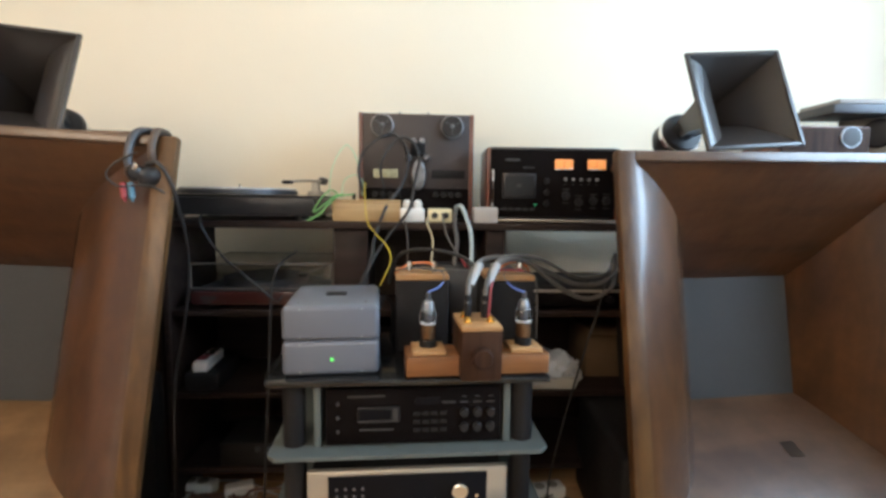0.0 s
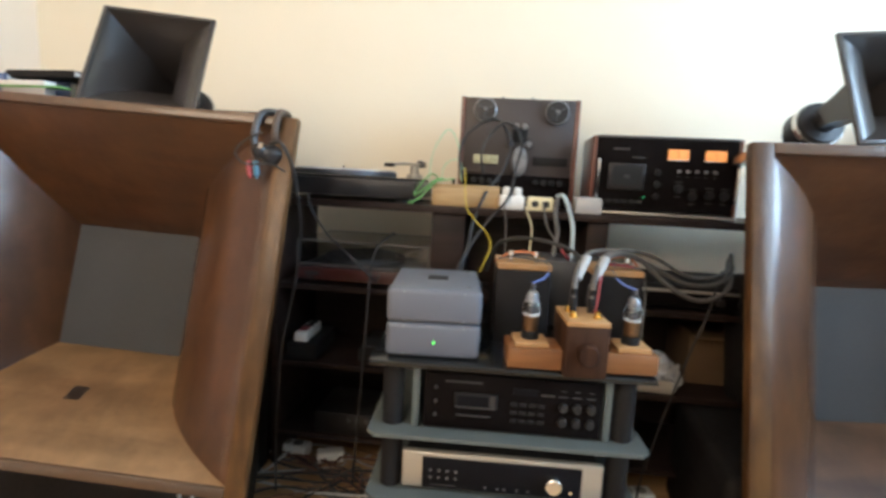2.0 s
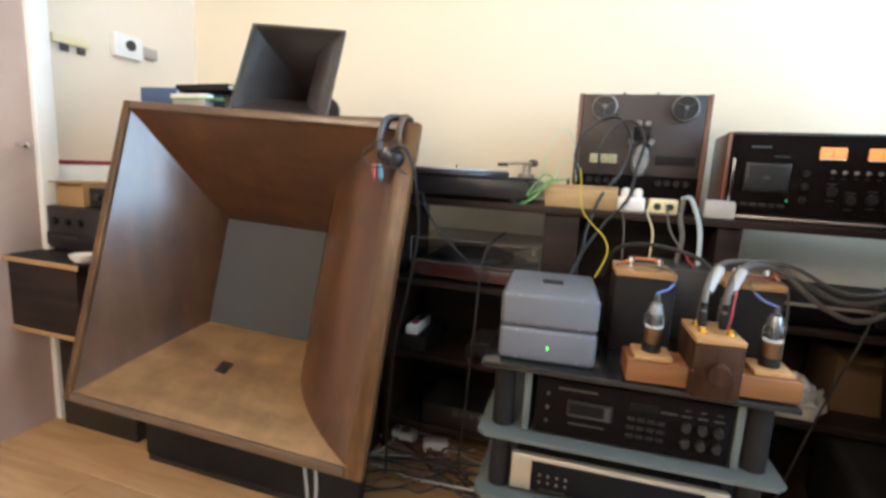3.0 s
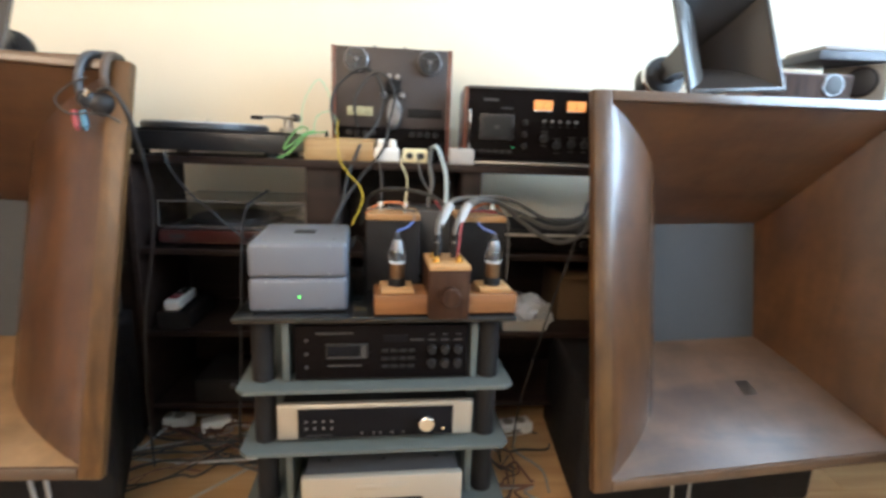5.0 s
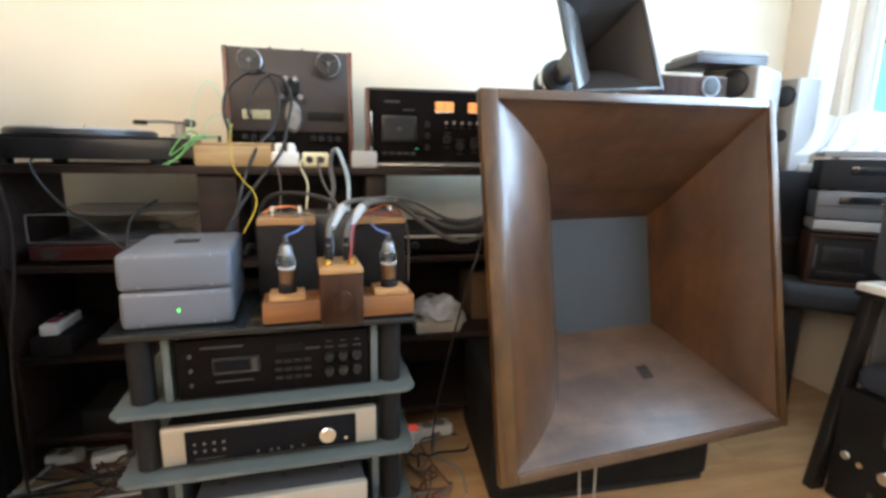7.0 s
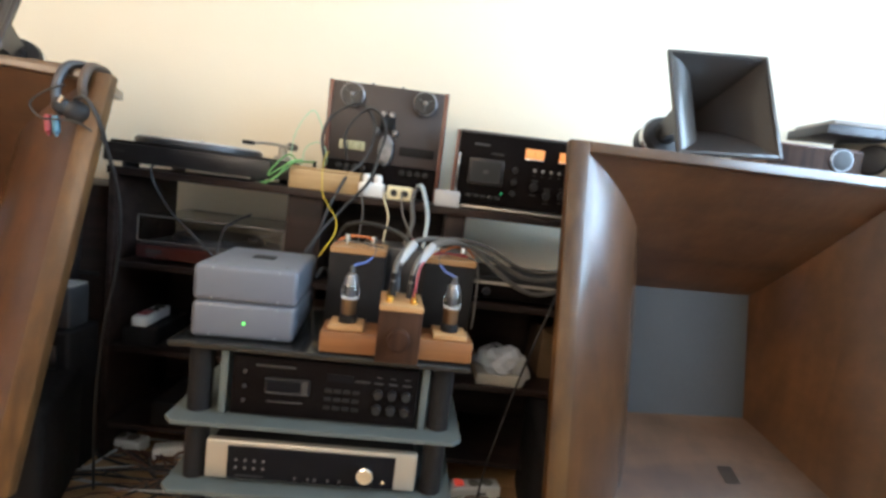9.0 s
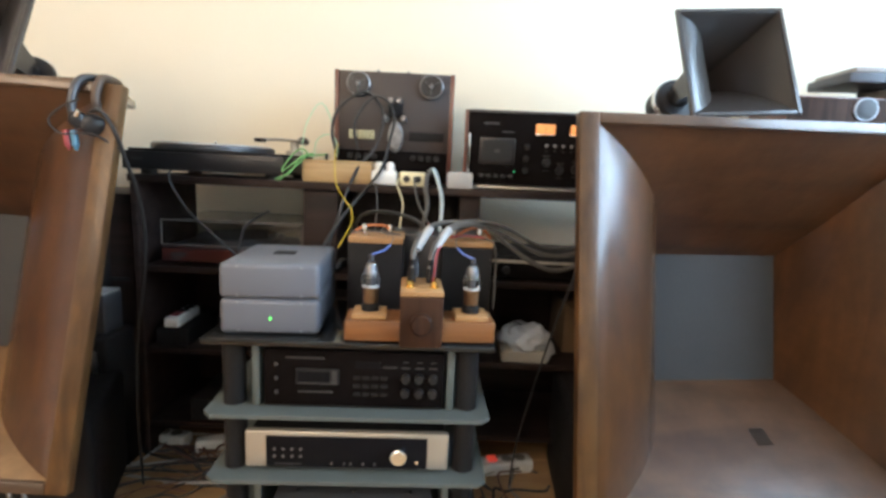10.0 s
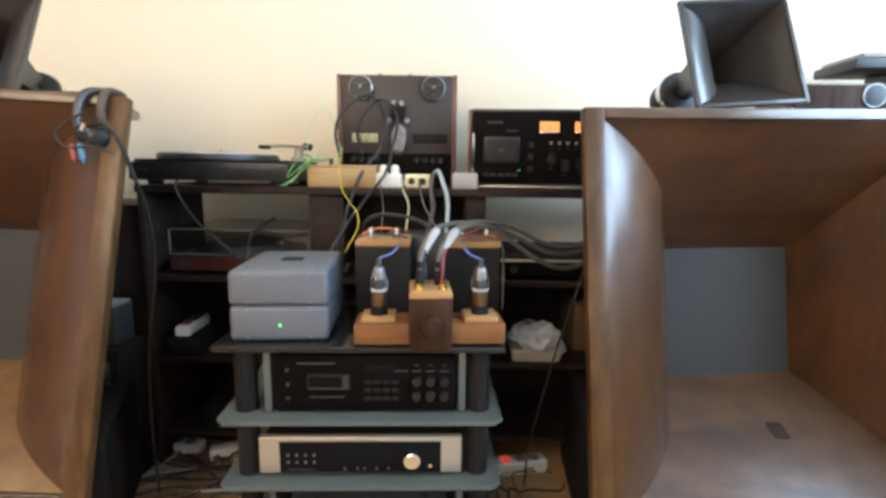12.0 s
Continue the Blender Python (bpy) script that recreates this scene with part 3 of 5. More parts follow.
def disc_player():
    ob = thing("disc_player", RX(0.012, -0.03, PLATES[2]), "champagne disc player on the lowest glass shelf", "disc player")
    part("case", boxed(-0.165, 0.012, 0.01, 0.165, 0.30, 0.098, 0.002), GUN, ob)
    part("front_panel", boxed(-0.17, -0.006, 0.008, 0.17, 0.0115, 0.102, 0.003), SILVER, ob)
    part("tray", boxed(-0.055, -0.0085, 0.072, 0.055, -0.0065, 0.082, 0.001), SILVER, ob)
    part("display", boxed(-0.085, -0.0085, 0.02, 0.085, -0.0065, 0.05, 0.001), BLACKGLASS, ob)
    for x in (-0.12, 0, 0.12):
        part("screw", rod((x, 0.06, 0.0975), (x, 0.06, 0.0995), 0.004, 10), CHROME, ob)
    for x in (-0.13, 0.13):
        part("foot", rod((x, 0.04, 0), (x, 0.04, 0.0105), 0.015), RUBBER, ob)


cassette_deck()
receiver()
disc_player()


def power_amp(z, led, label):
    ob = thing("power_amp", pose(-0.186, 1.005, z, 0, 0, 5), label, "amplifier", "two stacked grey amplifier cases")
    bm = bmesh.new()
    add_box(bm, -0.098, 0, 0.0, 0.098, 0.245, 0.0722, 0.011, 5)
    part("case", bm, GREYBOX, ob)
    for x in (-0.062, 0.062):
        part("screw", rod((x, 0.0006, 0.0655), (x, -0.0016, 0.0655), 0.0019, 10), GETTER, ob)
        part("screw", rod((x, 0.0006, 0.0075), (x, -0.0016, 0.0075), 0.0019, 10), GETTER, ob)
    if led:
        part("indicator", boxed(0.0, -0.0018, 0.031, 0.0035, -0.0003, 0.0365, 0), LED, ob, "green indicator light")
    else:
        part("maker_plate", boxed(-0.02, 0.11, 0.0718, 0.025, 0.145, 0.0742, 0.0005), MATT, ob)
        for x in (-0.07, 0.07):
            for y in (0.035, 0.21):
                part("screw", rod((x, y, 0.0718), (x, y, 0.0736), 0.003, 10), CHROME, ob)
    return ob


power_amp(0.611, True, "blue grey amplifier case with green light on the rack")
power_amp(0.684, False, "blue grey amplifier case stacked on its twin")


def tube_amp():
    ob = thing("tube_preamp", pose(0.118, 0.995, 0.6095, 0, 0, 4.5), "small wooden tube preamplifier with two glass valves", "amplifier")
    part("base", boxed(-0.150, 0.0, 0.004, 0.150, 0.085, 0.046, 0.003), AMPWOOD, ob)
    cen = part("centre_block", boxed(-0.042, -0.022, 0.0, 0.042, 0.10, 0.102, 0.003), WENGE, ob, "dark walnut centre block")
    part("top_plate", boxed(-0.042, -0.022, 0.1025, 0.042, 0.10, 0.113, 0.002), AMPTOP, cen)
    part("volume_knob", turned((0, -0.022, 0.05), (0, -0.04, 0.05), ((0, 0.021), (0.8, 0.021), (1, 0.018)), 28), WENGE, cen)
    for x in (-0.024, 0.024):
        for y in (0.012, 0.055):
            part("socket", turned((x, y, 0.113), (x, y, 0.126), ((0, 0.009), (0.3, 0.009), (0.32, 0.006), (1, 0.006)), 14), BRASS, cen, "gold phono socket")
    for s in (-1, 1):
        x = s * 0.103
        part("socket_plate", boxed(x - 0.034, 0.006, 0.0465, x + 0.034, 0.072, 0.057, 0.002), AMPTOP, ob)
        tube = part("valve_base", turned((x, 0.04, 0.057), (x, 0.04, 0.072), ((0, 0.018), (0.8, 0.018), (1, 0.016)), 24), MATT, ob)
        g = part("glass_bulb", turned((x, 0.04, 0.072), (x, 0.04, 0.158), ((0, 0.0150), (0.10, 0.0158), (0.34, 0.0158), (0.42, 0.0172), (0.50, 0.0186), (0.58, 0.0188), (0.66, 0.0176), (0.72, 0.0150), (0.77, 0.0132), (0.86, 0.0128), (0.93, 0.0105), (1, 0.005)), 28), TUBEGLASS, tube)
        g.visible_shadow = False
        part("anode", turned((x, 0.04, 0.074), (x, 0.04, 0.104), ((0, 0.0135), (1, 0.0135)), 20), COPPER, tube, "coppery anode inside the glass")
        part("getter", turned((x, 0.04, 0.132), (x, 0.04, 0.152), ((0, 0.0108), (0.6, 0.0104), (1, 0.0065)), 20), GETTER, tube)
        part("grid_support", turned((x, 0.04, 0.109), (x, 0.04, 0.130), ((0, 0.006), (1, 0.006)), 12), GUN, tube)
        part("spacer", turned((x, 0.04, 0.106), (x, 0.04, 0.109), ((0, 0.0150), (1, 0.0150)), 20), PAPER, tube)
        part("cap", turned((x, 0.04, 0.158), (x, 0.04, 0.170), ((0, 0.0055), (1, 0.0045)), 14), GUN, tube)
    return ob


tube_amp()
for x0, x1 in ((-0.062, 0.064), (0.153, 0.270)):
    ob = thing("transformer_box", pose((x0 + x1) / 2, 1.165, 0.6095, 0, 0, 3), "black transformer case with wooden lid on the rack", "transformer", "black transformer cases")
    hw = (x1 - x0) / 2
    part("body", boxed(-hw, 0, 0, hw, 0.13, 0.172, 0.003), MATT, ob)
    part("lid", boxed(-hw, 0, 0.1725, hw, 0.13, 0.186, 0.002), AMPTOP, ob, "pale wooden lid")
    for x in (-0.03, 0.03):
        part("terminal", turned((x, 0.04, 0.186), (x, 0.04, 0.212), ((0, 0.006), (0.5, 0.006), (0.55, 0.009), (1, 0.008)), 14), CHROME, ob)
ob = thing("steel_chassis", pose(0.11, 1.32, 0.6095), "low grey steel chassis behind the valves", "chassis")
part("body", boxed(-0.13, 0, 0, 0.15, 0.16, 0.175, 0.003), GUN, ob)

PLATTERTOP = shade("glossy_pale_mat", (0.45, 0.44, 0.43), 0.22, vary=0.06, coat=0.5)
PALEGREY = shade("dull_pale_enamel", (0.30, 0.28, 0.26), 0.55)

# ---------- on top of the long shelf ----------
def reel_deck():
    ob = thing("reel_deck", pose(-0.014, 1.655, S1, 0, 0, 1), "upright dark brown open reel tape deck against the wall", "tape deck")
    w, h = 0.181, 0.347
    part("case", boxed(-w + 0.01, 0.012, 0.004, w - 0.01, 0.145, h - 0.006, 0.003), MATT, ob)
    for s in (-1, 1):
        part("side_cheek", boxed(s * w - 0.012, -0.006, 0, s * w + 0.002, 0.15, h, 0.003), ROSE, ob)
    part("front_panel", boxed(-w + 0.0025, -0.004, 0.105, w - 0.0125, 0.0115, h - 0.002, 0.002), REELFACE, ob)
    part("control_panel", boxed(-w + 0.0025, -0.009, 0.006, w - 0.0125, 0.0115, 0.1045, 0.002), DECKFACE, ob)
    for x in (-0.116, 0.110):
        z = h - 0.042
        hub = part("reel_hub", turned((x, -0.0045, z), (x, -0.02, z), ((0, 0.036), (0.4, 0.037), (0.6, 0.036), (1, 0.033)), 32), BLACK, ob)
        part("hub_ring", turned((x, -0.018, z), (x, -0.0225, z), ((0, 0.0365), (0.5, 0.0375), (1, 0.0345)), 32), GETTER, hub, "bright metal hub ring")
        part("hub_face", turned((x, -0.0226, z), (x, -0.026, z), ((0, 0.0335), (1, 0.032)), 32), BLACK, hub)
        part("spindle", turned((x, -0.026, z), (x, -0.034, z), ((0, 0.008), (0.6, 0.007), (1, 0.004)), 16), GETTER, hub)
        for k in range(3):
            a = k * 2.094 + 0.5
            part("spoke", rod((x, -0.0265, z), (x + 0.026 * math.cos(a), -0.0265, z + 0.026 * math.sin(a)), 0.002, 8), GUN, hub)
    for i, x in enumerate((-0.014, 0.012)):
        part("tape_guide", turned((x, -0.0045, 0.258), (x, -0.026, 0.258), ((0, 0.010), (0.7, 0.010), (1, 0.007)), 18), GETTER, ob)
        part("tape_guide", turned((x * 2.2, -0.0045, 0.204), (x * 2.2, -0.03, 0.204), ((0, 0.011), (0.7, 0.011), (1, 0.007)), 18), GETTER, ob)
    part("head_block", boxed(-0.022, -0.02, 0.210, 0.022, -0.0045, 0.250, 0.004), MATT, ob)
    bm = turned((0, -0.0095, 0), (0, -0.024, 0), ((0, 0.025), (0.6, 0.025), (1, 0.020)), 32)
    bm.transform(Matrix.Translation((0.002, 0, 0.148)) @ Matrix.Diagonal((1, 1, 1.95, 1)))
    part("head_cover", bm, GETTER, ob, "oval polished head cover")
    for x in (-0.145, -0.116, -0.090):
        m_ = part("level_meter", boxed(x, -0.013, 0.138, x + 0.025, -0.0042, 0.166, 0.002), PALEVU, ob, "ivory level meter")
        part("needle", boxed(x + 0.012, -0.0137, 0.142, x + 0.013, -0.0131, 0.160, 0), MATT, m_)
    part("tape_slot", boxed(0.045, -0.008, 0.138, 0.155, -0.0042, 0.166, 0.002), MATT, ob)
    for x in (-0.14, -0.115, -0.09, -0.065, 0.06, 0.085, 0.11, 0.135):
        knob(ob, x, -0.0092, 0.085, 0.009, 0.014, DARKKEY)
    for k in range(6):
        part("key", boxed(-0.05 + k * 0.02, -0.014, 0.022, -0.034 + k * 0.02, -0.0092, 0.038, 0.001), DARKKEY, ob)
    for x in (-0.065, 0.03):
        part("handle_clip", boxed(x, 0.02, h - 0.006, x + 0.008, 0.05, h + 0.008, 0.002), GUN, ob)


def studio_deck():
    ob = thing("studio_cassette_deck", pose(0.412, 1.560, S1, 0, 0, -2.5) @ Matrix.Diagonal((0.915, 1, 1.03, 1)), "tall black studio cassette deck with amber meters", "cassette deck")
    w, h = 0.222, 0.228
    part("case", boxed(-w + 0.008, 0.012, 0.016, w - 0.008, 0.235, h - 0.004, 0.003), BLACK, ob)
    for s in (-1, 1):
        part("side_cheek", boxed(s * w - 0.006, -0.002, 0.012, s * w + 0.006, 0.24, h, 0.003), ROSE, ob)
        hd = part("handle", hose([(s * (w - 0.012), -0.006, 0.055), (s * (w - 0.012), -0.03, 0.06), (s * (w - 0.012), -0.03, 0.15), (s * (w - 0.012), -0.006, 0.155)], 0.004), CHROME, ob)
    part("front_panel", boxed(-w + 0.0065, -0.005, 0.016, w - 0.0065, 0.0115, h - 0.006, 0.002), DECKFACE, ob)
    part("base_plate", boxed(-w, -0.012, 0.004, w + 0.004, 0.235, 0.0115, 0.002), SILVER, ob, "silver base plate")
    part("top_trim", boxed(-w + 0.0065, -0.004, h - 0.0055, w - 0.0065, 0.235, h + 0.001, 0.001), GUN, ob)
    for x in (0.004, 0.116):
        m_ = part("level_meter", boxed(x, -0.009, 0.166, x + 0.062, -0.0052, 0.194, 0.001), VU, ob, "amber lit level meter")
        part("needle", boxed(x + 0.03, -0.0098, 0.168, x + 0.0315, -0.0091, 0.188, 0), MATT, m_)
        part("meter_base", boxed(x, -0.0105, 0.162, x + 0.062, -0.0052, 0.1658, 0.001), CHROME, ob)
    door = part("cassette_door", boxed(-0.175, -0.013, 0.075, -0.06, -0.0052, 0.150, 0.003), BLACK, ob)
    part("cassette_window", boxed(-0.165, -0.0142, 0.085, -0.07, -0.0132, 0.142, 0), DARKKEY, door)
    part("window_badge", boxed(-0.126, -0.0152, 0.108, -0.110, -0.0143, 0.118, 0), LEGEND, door)
    part("maker_plate", boxed(-0.165, -0.0065, 0.188, -0.115, -0.0052, 0.194, 0), LEGEND, ob)
    part("model_plate", boxed(-0.105, -0.0065, 0.166, -0.065, -0.0052, 0.170, 0), LEGEND, ob)
    for k in range(5):
        part("transport_key", boxed(-0.175 + k * 0.024, -0.010, 0.036, -0.157 + k * 0.024, -0.0052, 0.046, 0.001), DARKKEY, ob)
        part("key_mark", boxed(-0.169 + k * 0.024, -0.0108, 0.040, -0.163 + k * 0.024, -0.0101, 0.043, 0), LEGEND, ob)
    part("indicator", boxed(-0.061, -0.0068, 0.054, -0.0565, -0.0052, 0.0575, 0), DIMLED, ob, "green indicator light")
    for k in range(5):
        part("toggle", turned((0.042 + k * 0.027, -0.0052, 0.134), (0.042 + k * 0.027, -0.02, 0.134), ((0, 0.005), (0.3, 0.005), (0.35, 0.0025), (1, 0.003)), 12), GETTER, ob)
        part("toggle_mark", boxed(0.037 + k * 0.027, -0.0065, 0.118, 0.047 + k * 0.027, -0.0052, 0.1205, 0), LEGEND, ob)
    for k in range(3):
        knob(ob, -0.022, -0.0052, 0.060 + k * 0.034, 0.009, 0.012, DARKKEY)
    for x, z in ((0.045, 0.085), (0.09, 0.065), (0.14, 0.07), (0.185, 0.07)):
        knob(ob, x, -0.0052, z, 0.013, 0.014, DARKKEY)
        part("scale", boxed(x - 0.012, -0.0065, z + 0.018, x + 0.012, -0.0052, z + 0.021, 0), LEGEND, ob)
        part("scale", boxed(x - 0.010, -0.0065, z - 0.024, x + 0.010, -0.0052, z - 0.021, 0), LEGEND, ob)
    for x in (-0.19, 0.19):
        part("foot", rod((x, 0.03, 0), (x, 0.03, 0.005), 0.012), RUBBER, ob)


reel_deck()
studio_deck()


def turntable(m, w, d, label, covered):
    ob = thing("turntable", m, label, "turntable", "turntables")
    body = MAHOG if covered else BLACK
    for x in (0.05, w - 0.05):
        for y in (0.05, d - 0.05):
            part("foot", rod((x, y, 0), (x, y, 0.016), 0.022), RUBBER, ob)
    h = 0.055 if covered else 0.068
    part("plinth", boxed(0, 0, 0.0145, w, d, h, 0.004), body, ob)
    part("deck_plate", boxed(0.012, 0.012, h + 0.0004, w - 0.012, d - 0.012, h + 0.008, 0.002), GUN if covered else MATT, ob)
    cx, cy = w * 0.43, d * 0.5
    pr = 0.137 if covered else 0.185
    cx = cx if covered else w * 0.40
    part("platter", turned((cx, cy, h + 0.009), (cx, cy, h + 0.026), ((0, pr - 0.005), (0.1, pr), (0.9, pr), (1, pr - 0.003)), 48), GUN, ob)
    part("mat", turned((cx, cy, h + 0.0262), (cx, cy, h + 0.030), ((0, pr - 0.005), (1, pr - 0.006)), 48), PLATTERTOP if not covered else RUBBER, ob, "glossy pale record mat" if not covered else "black rubber mat")
    part("spindle", rod((cx, cy, h + 0.03), (cx, cy, h + 0.042), 0.0035, 10), CHROME, ob)
    ax, ay = w * 0.89, d * 0.74
    piv = part("tonearm_base", turned((ax, ay, h + 0.009), (ax, ay, h + 0.055), ((0, 0.028), (0.3, 0.028), (0.35, 0.016), (1, 0.015)), 20), SILVER, ob)
    part("tonearm", hose([(ax + 0.015, ay + 0.05, h + 0.062), (ax, ay, h + 0.060), (ax - 0.02, ay - 0.10, h + 0.058), (ax - 0.045, ay - 0.17, h + 0.052)], 0.0048), SILVER, piv)
    part("headshell", boxed(ax - 0.064, ay - 0.200, h + 0.044, ax - 0.038, ay - 0.165, h + 0.055, 0.002), MATT, piv)
    part("counterweight", rod((ax + 0.012, ay + 0.035, h + 0.062), (ax + 0.018, ay + 0.07, h + 0.062), 0.013), GUN, piv)
    if covered:
        c = bmesh.new()
        add_box(c, 0.004, 0.004, h + 0.0085, w - 0.004, d - 0.004, h + 0.087)
        bmesh.ops.delete(c, geom=[min(c.faces, key=lambda f: f.calc_center_median().z)], context="FACES")
        bmesh.ops.solidify(c, geom=c.faces[:], thickness=0.003)
        lid = part("dust_cover", c, SMOKED, ob, "clear acrylic dust cover")
        lid.visible_shadow = False
        # thin pale strips that outline the lid
        for x0, y0, z0, x1, y1, z1 in ((0.003, 0.0015, h + 0.084, w - 0.003, 0.0045, h + 0.0885), (0.0, 0.0015, h + 0.0090, 0.0045, 0.0045, h + 0.0835), (w - 0.0045, 0.0015, h + 0.009, w, 0.0045, h + 0.0835), (0.005, 0.001, h + 0.0088, w - 0.005, 0.0038, h + 0.0125), (0.003, d - 0.004, h + 0.0845, w - 0.003, d - 0.001, h + 0.0885)):
            part("polished_edge", boxed(x0, y0, z0, x1, y1, z1, 0.0008, 1), COVEREDGE, lid)
        part("second_badge", boxed(0.035, -0.002, 0.020, 0.06, -0.0003, 0.026, 0), LEGEND, ob)
        part("badge", boxed(0.03, -0.002, 0.03, 0.075, -0.0003, 0.042, 0), LEGEND, ob)
    else:
        part("badge", boxed(0.03, -0.002, 0.042, 0.06, -0.0003, 0.048, 0), LEGEND, ob)


turntable(pose(-0.797, 1.508, S1), 0.475, 0.375, "black open turntable with bright platter and tonearm", False)
turntable(pose(-0.70, 1.52, S2), 0.43, 0.295, "dark red turntable under a clear dust cover", True)

ob = thing("wooden_box", pose(-0.272, 1.525, S1, 0, 0, 1), "small birch wooden box on the top shelf", "box")
part("body", boxed(0, 0, 0, 0.205, 0.12, 0.058, 0.002), BOXWOOD, ob)
part("lid", boxed(-0.001, -0.001, 0.0585, 0.206, 0.121, 0.066, 0.002), BOXWOOD, ob)
for x in (0.06, 0.15):
    part("terminal", rod((x, 0.05, 0.066), (x, 0.05, 0.085), 0.005, 12), MATT, ob)


def socket_block(x, y, z, rz, w, mt, label, plugs):
    ob = thing("socket_block", pose(x, y, z, 0, 0, rz), label, "power socket", "mains socket blocks")
    part("body", boxed(0, 0, 0, w, 0.05, 0.042, 0.006, 3), mt, ob)
    for i in range(2):
        cx = w * (0.28 + 0.44 * i)
        part("socket_hole", turned((cx, -0.0005, 0.021), (cx, -0.002, 0.021), ((0, 0.010), (1, 0.010)), 16), RUBBER if not plugs else mt, ob)
        if plugs:
            part("plug", turned((cx, 0.025, 0.042), (cx, 0.02, 0.066), ((0, 0.013), (0.7, 0.013), (1, 0.009)), 16), WHITE, ob)


socket_block(-0.066, 1.512, S1, 2, 0.075, WHITE, "white mains adaptor with plugs on the top shelf", True)
socket_block(0.018, 1.510, S1, 0, 0.075, CREAM, "cream double mains socket on the top shelf", False)
ob = thing("small_power_supply", pose(0.158, 1.515, S1, 0, 0, -2), "small light grey power supply box", "power supply")
part("body", boxed(0, 0, 0, 0.075, 0.07, 0.044, 0.003), shade("light_grey_enamel", (0.42, 0.41, 0.40), 0.5), ob)
part("cover", boxed(0.002, 0.002, 0.0442, 0.073, 0.068, 0.048, 0.002), shade("pale_grey_lid", (0.50, 0.49, 0.48), 0.5), ob)

# ---------- on the lower shelves ----------
ob = thing("integrated_amp", pose(0.30, 1.53, S2), "slim black amplifier with silver edge on the second shelf", "amplifier")
part("case", boxed(0, 0.006, 0.01, 0.42, 0.285, 0.078, 0.003), MATT, ob)
part("front_panel", boxed(0, -0.004, 0.012, 0.42, 0.0055, 0.056, 0.002), DECKFACE, ob)
part("top_edge", boxed(0, -0.004, 0.0565, 0.42, 0.0055, 0.064, 0.001), SILVER, ob)
for x in (0.05, 0.30, 0.36):
    knob(ob, x, -0.0042, 0.034, 0.012, 0.014, DARKKEY)
for x in (0.04, 0.38):
    part("foot", rod((x, 0.04, 0), (x, 0.04, 0.0105), 0.014), RUBBER, ob)
ob = thing("power_strip", pose(-0.712, 1.535, S3, 0, 0, 2), "white power strip with red switch on a black case", "power strip")
part("body", boxed(0, 0, 0.055, 0.046, 0.15, 0.088, 0.006, 3), WHITE, ob)
part("switch", boxed(0.009, 0.02, 0.0885, 0.037, 0.062, 0.094, 0.003), RED, ob, "red rocker switch")
for y in (0.085, 0.122):
    part("socket_hole", turned((0.023, y, 0.088), (0.023, y, 0.0895), ((0, 0.017), (1, 0.017)), 16), MATT, ob)
part("support_case", boxed(-0.02, -0.01, 0, 0.08, 0.20, 0.0545, 0.004), MATT, ob)
ob = thing("meter_box", pose(-0.50, 1.56, S3), "low grey metal box on the third shelf", "box")
part("body", boxed(0, 0, 0, 0.24, 0.18, 0.045, 0.003), DARKKEY, ob)
part("lid", boxed(0.01, 0.01, 0.0452, 0.23, 0.17, 0.052, 0.002), GUN, ob)
ob = thing("small_transformer", pose(-0.40, 1.60, S3 + 0.0525), "small transformer with copper winding", "transformer")
part("core", boxed(0, 0, 0, 0.09, 0.07, 0.07, 0.004), MATT, ob)
part("winding", boxed(0.015, -0.008, 0.012, 0.075, -0.0004, 0.058, 0.004), shade("copper_winding", (0.45, 0.16, 0.07), 0.4, metal=0.5), ob)
part("bolt", rod((0.045, 0.035, 0.07), (0.045, 0.035, 0.082), 0.006, 10), CHROME, ob)
ob = thing("mixer_box", pose(-0.63, 1.52, S4), "black mixer box with pale knobs on the bottom shelf", "mixer")
part("body", boxed(0, 0, 0, 0.30, 0.2, 0.075, 0.005), BLACK, ob)
for k in range(4):
    knob(ob, 0.12 + 0.03 * k, -0.0003, 0.058, 0.008, 0.012, GUN)
part("light", boxed(0.26, -0.003, 0.03, 0.272, -0.0003, 0.04, 0), RED, ob)
ob = thing("open_carton", pose(0.355, 1.52, S3), "small carton holding a crumpled plastic bag", "carton")
part("body", boxed(0, 0, 0, 0.145, 0.2, 0.035, 0.003), shade("pale_carton", (0.55, 0.50, 0.42), 0.8), ob)
rnd = random.Random(4)
bm = bmesh.new()
bmesh.ops.create_icosphere(bm, subdivisions=3, radius=1.0)
for v in bm.verts:
    c = v.co.copy()
    k = 1 + 0.40 * noise.noise(c * 1.9 + Vector((3, 1, 7))) - 0.34 * abs(noise.noise(c * 4.3)) - 0.20 * abs(noise.noise(c * 9.7 + Vector((5, 2, 1)))) + 0.14
    v.co = Vector((c.x * 0.082 * k, c.y * 0.085 * k, max(-0.030, c.z * 0.047 * k)))
bm.transform(Matrix.Translation((0.435, 1.590, S3 + 0.060)))
tagged(part("plastic_bag", bm, FOIL, smooth=False), "crumpled clear white plastic bag in a carton", "bag")
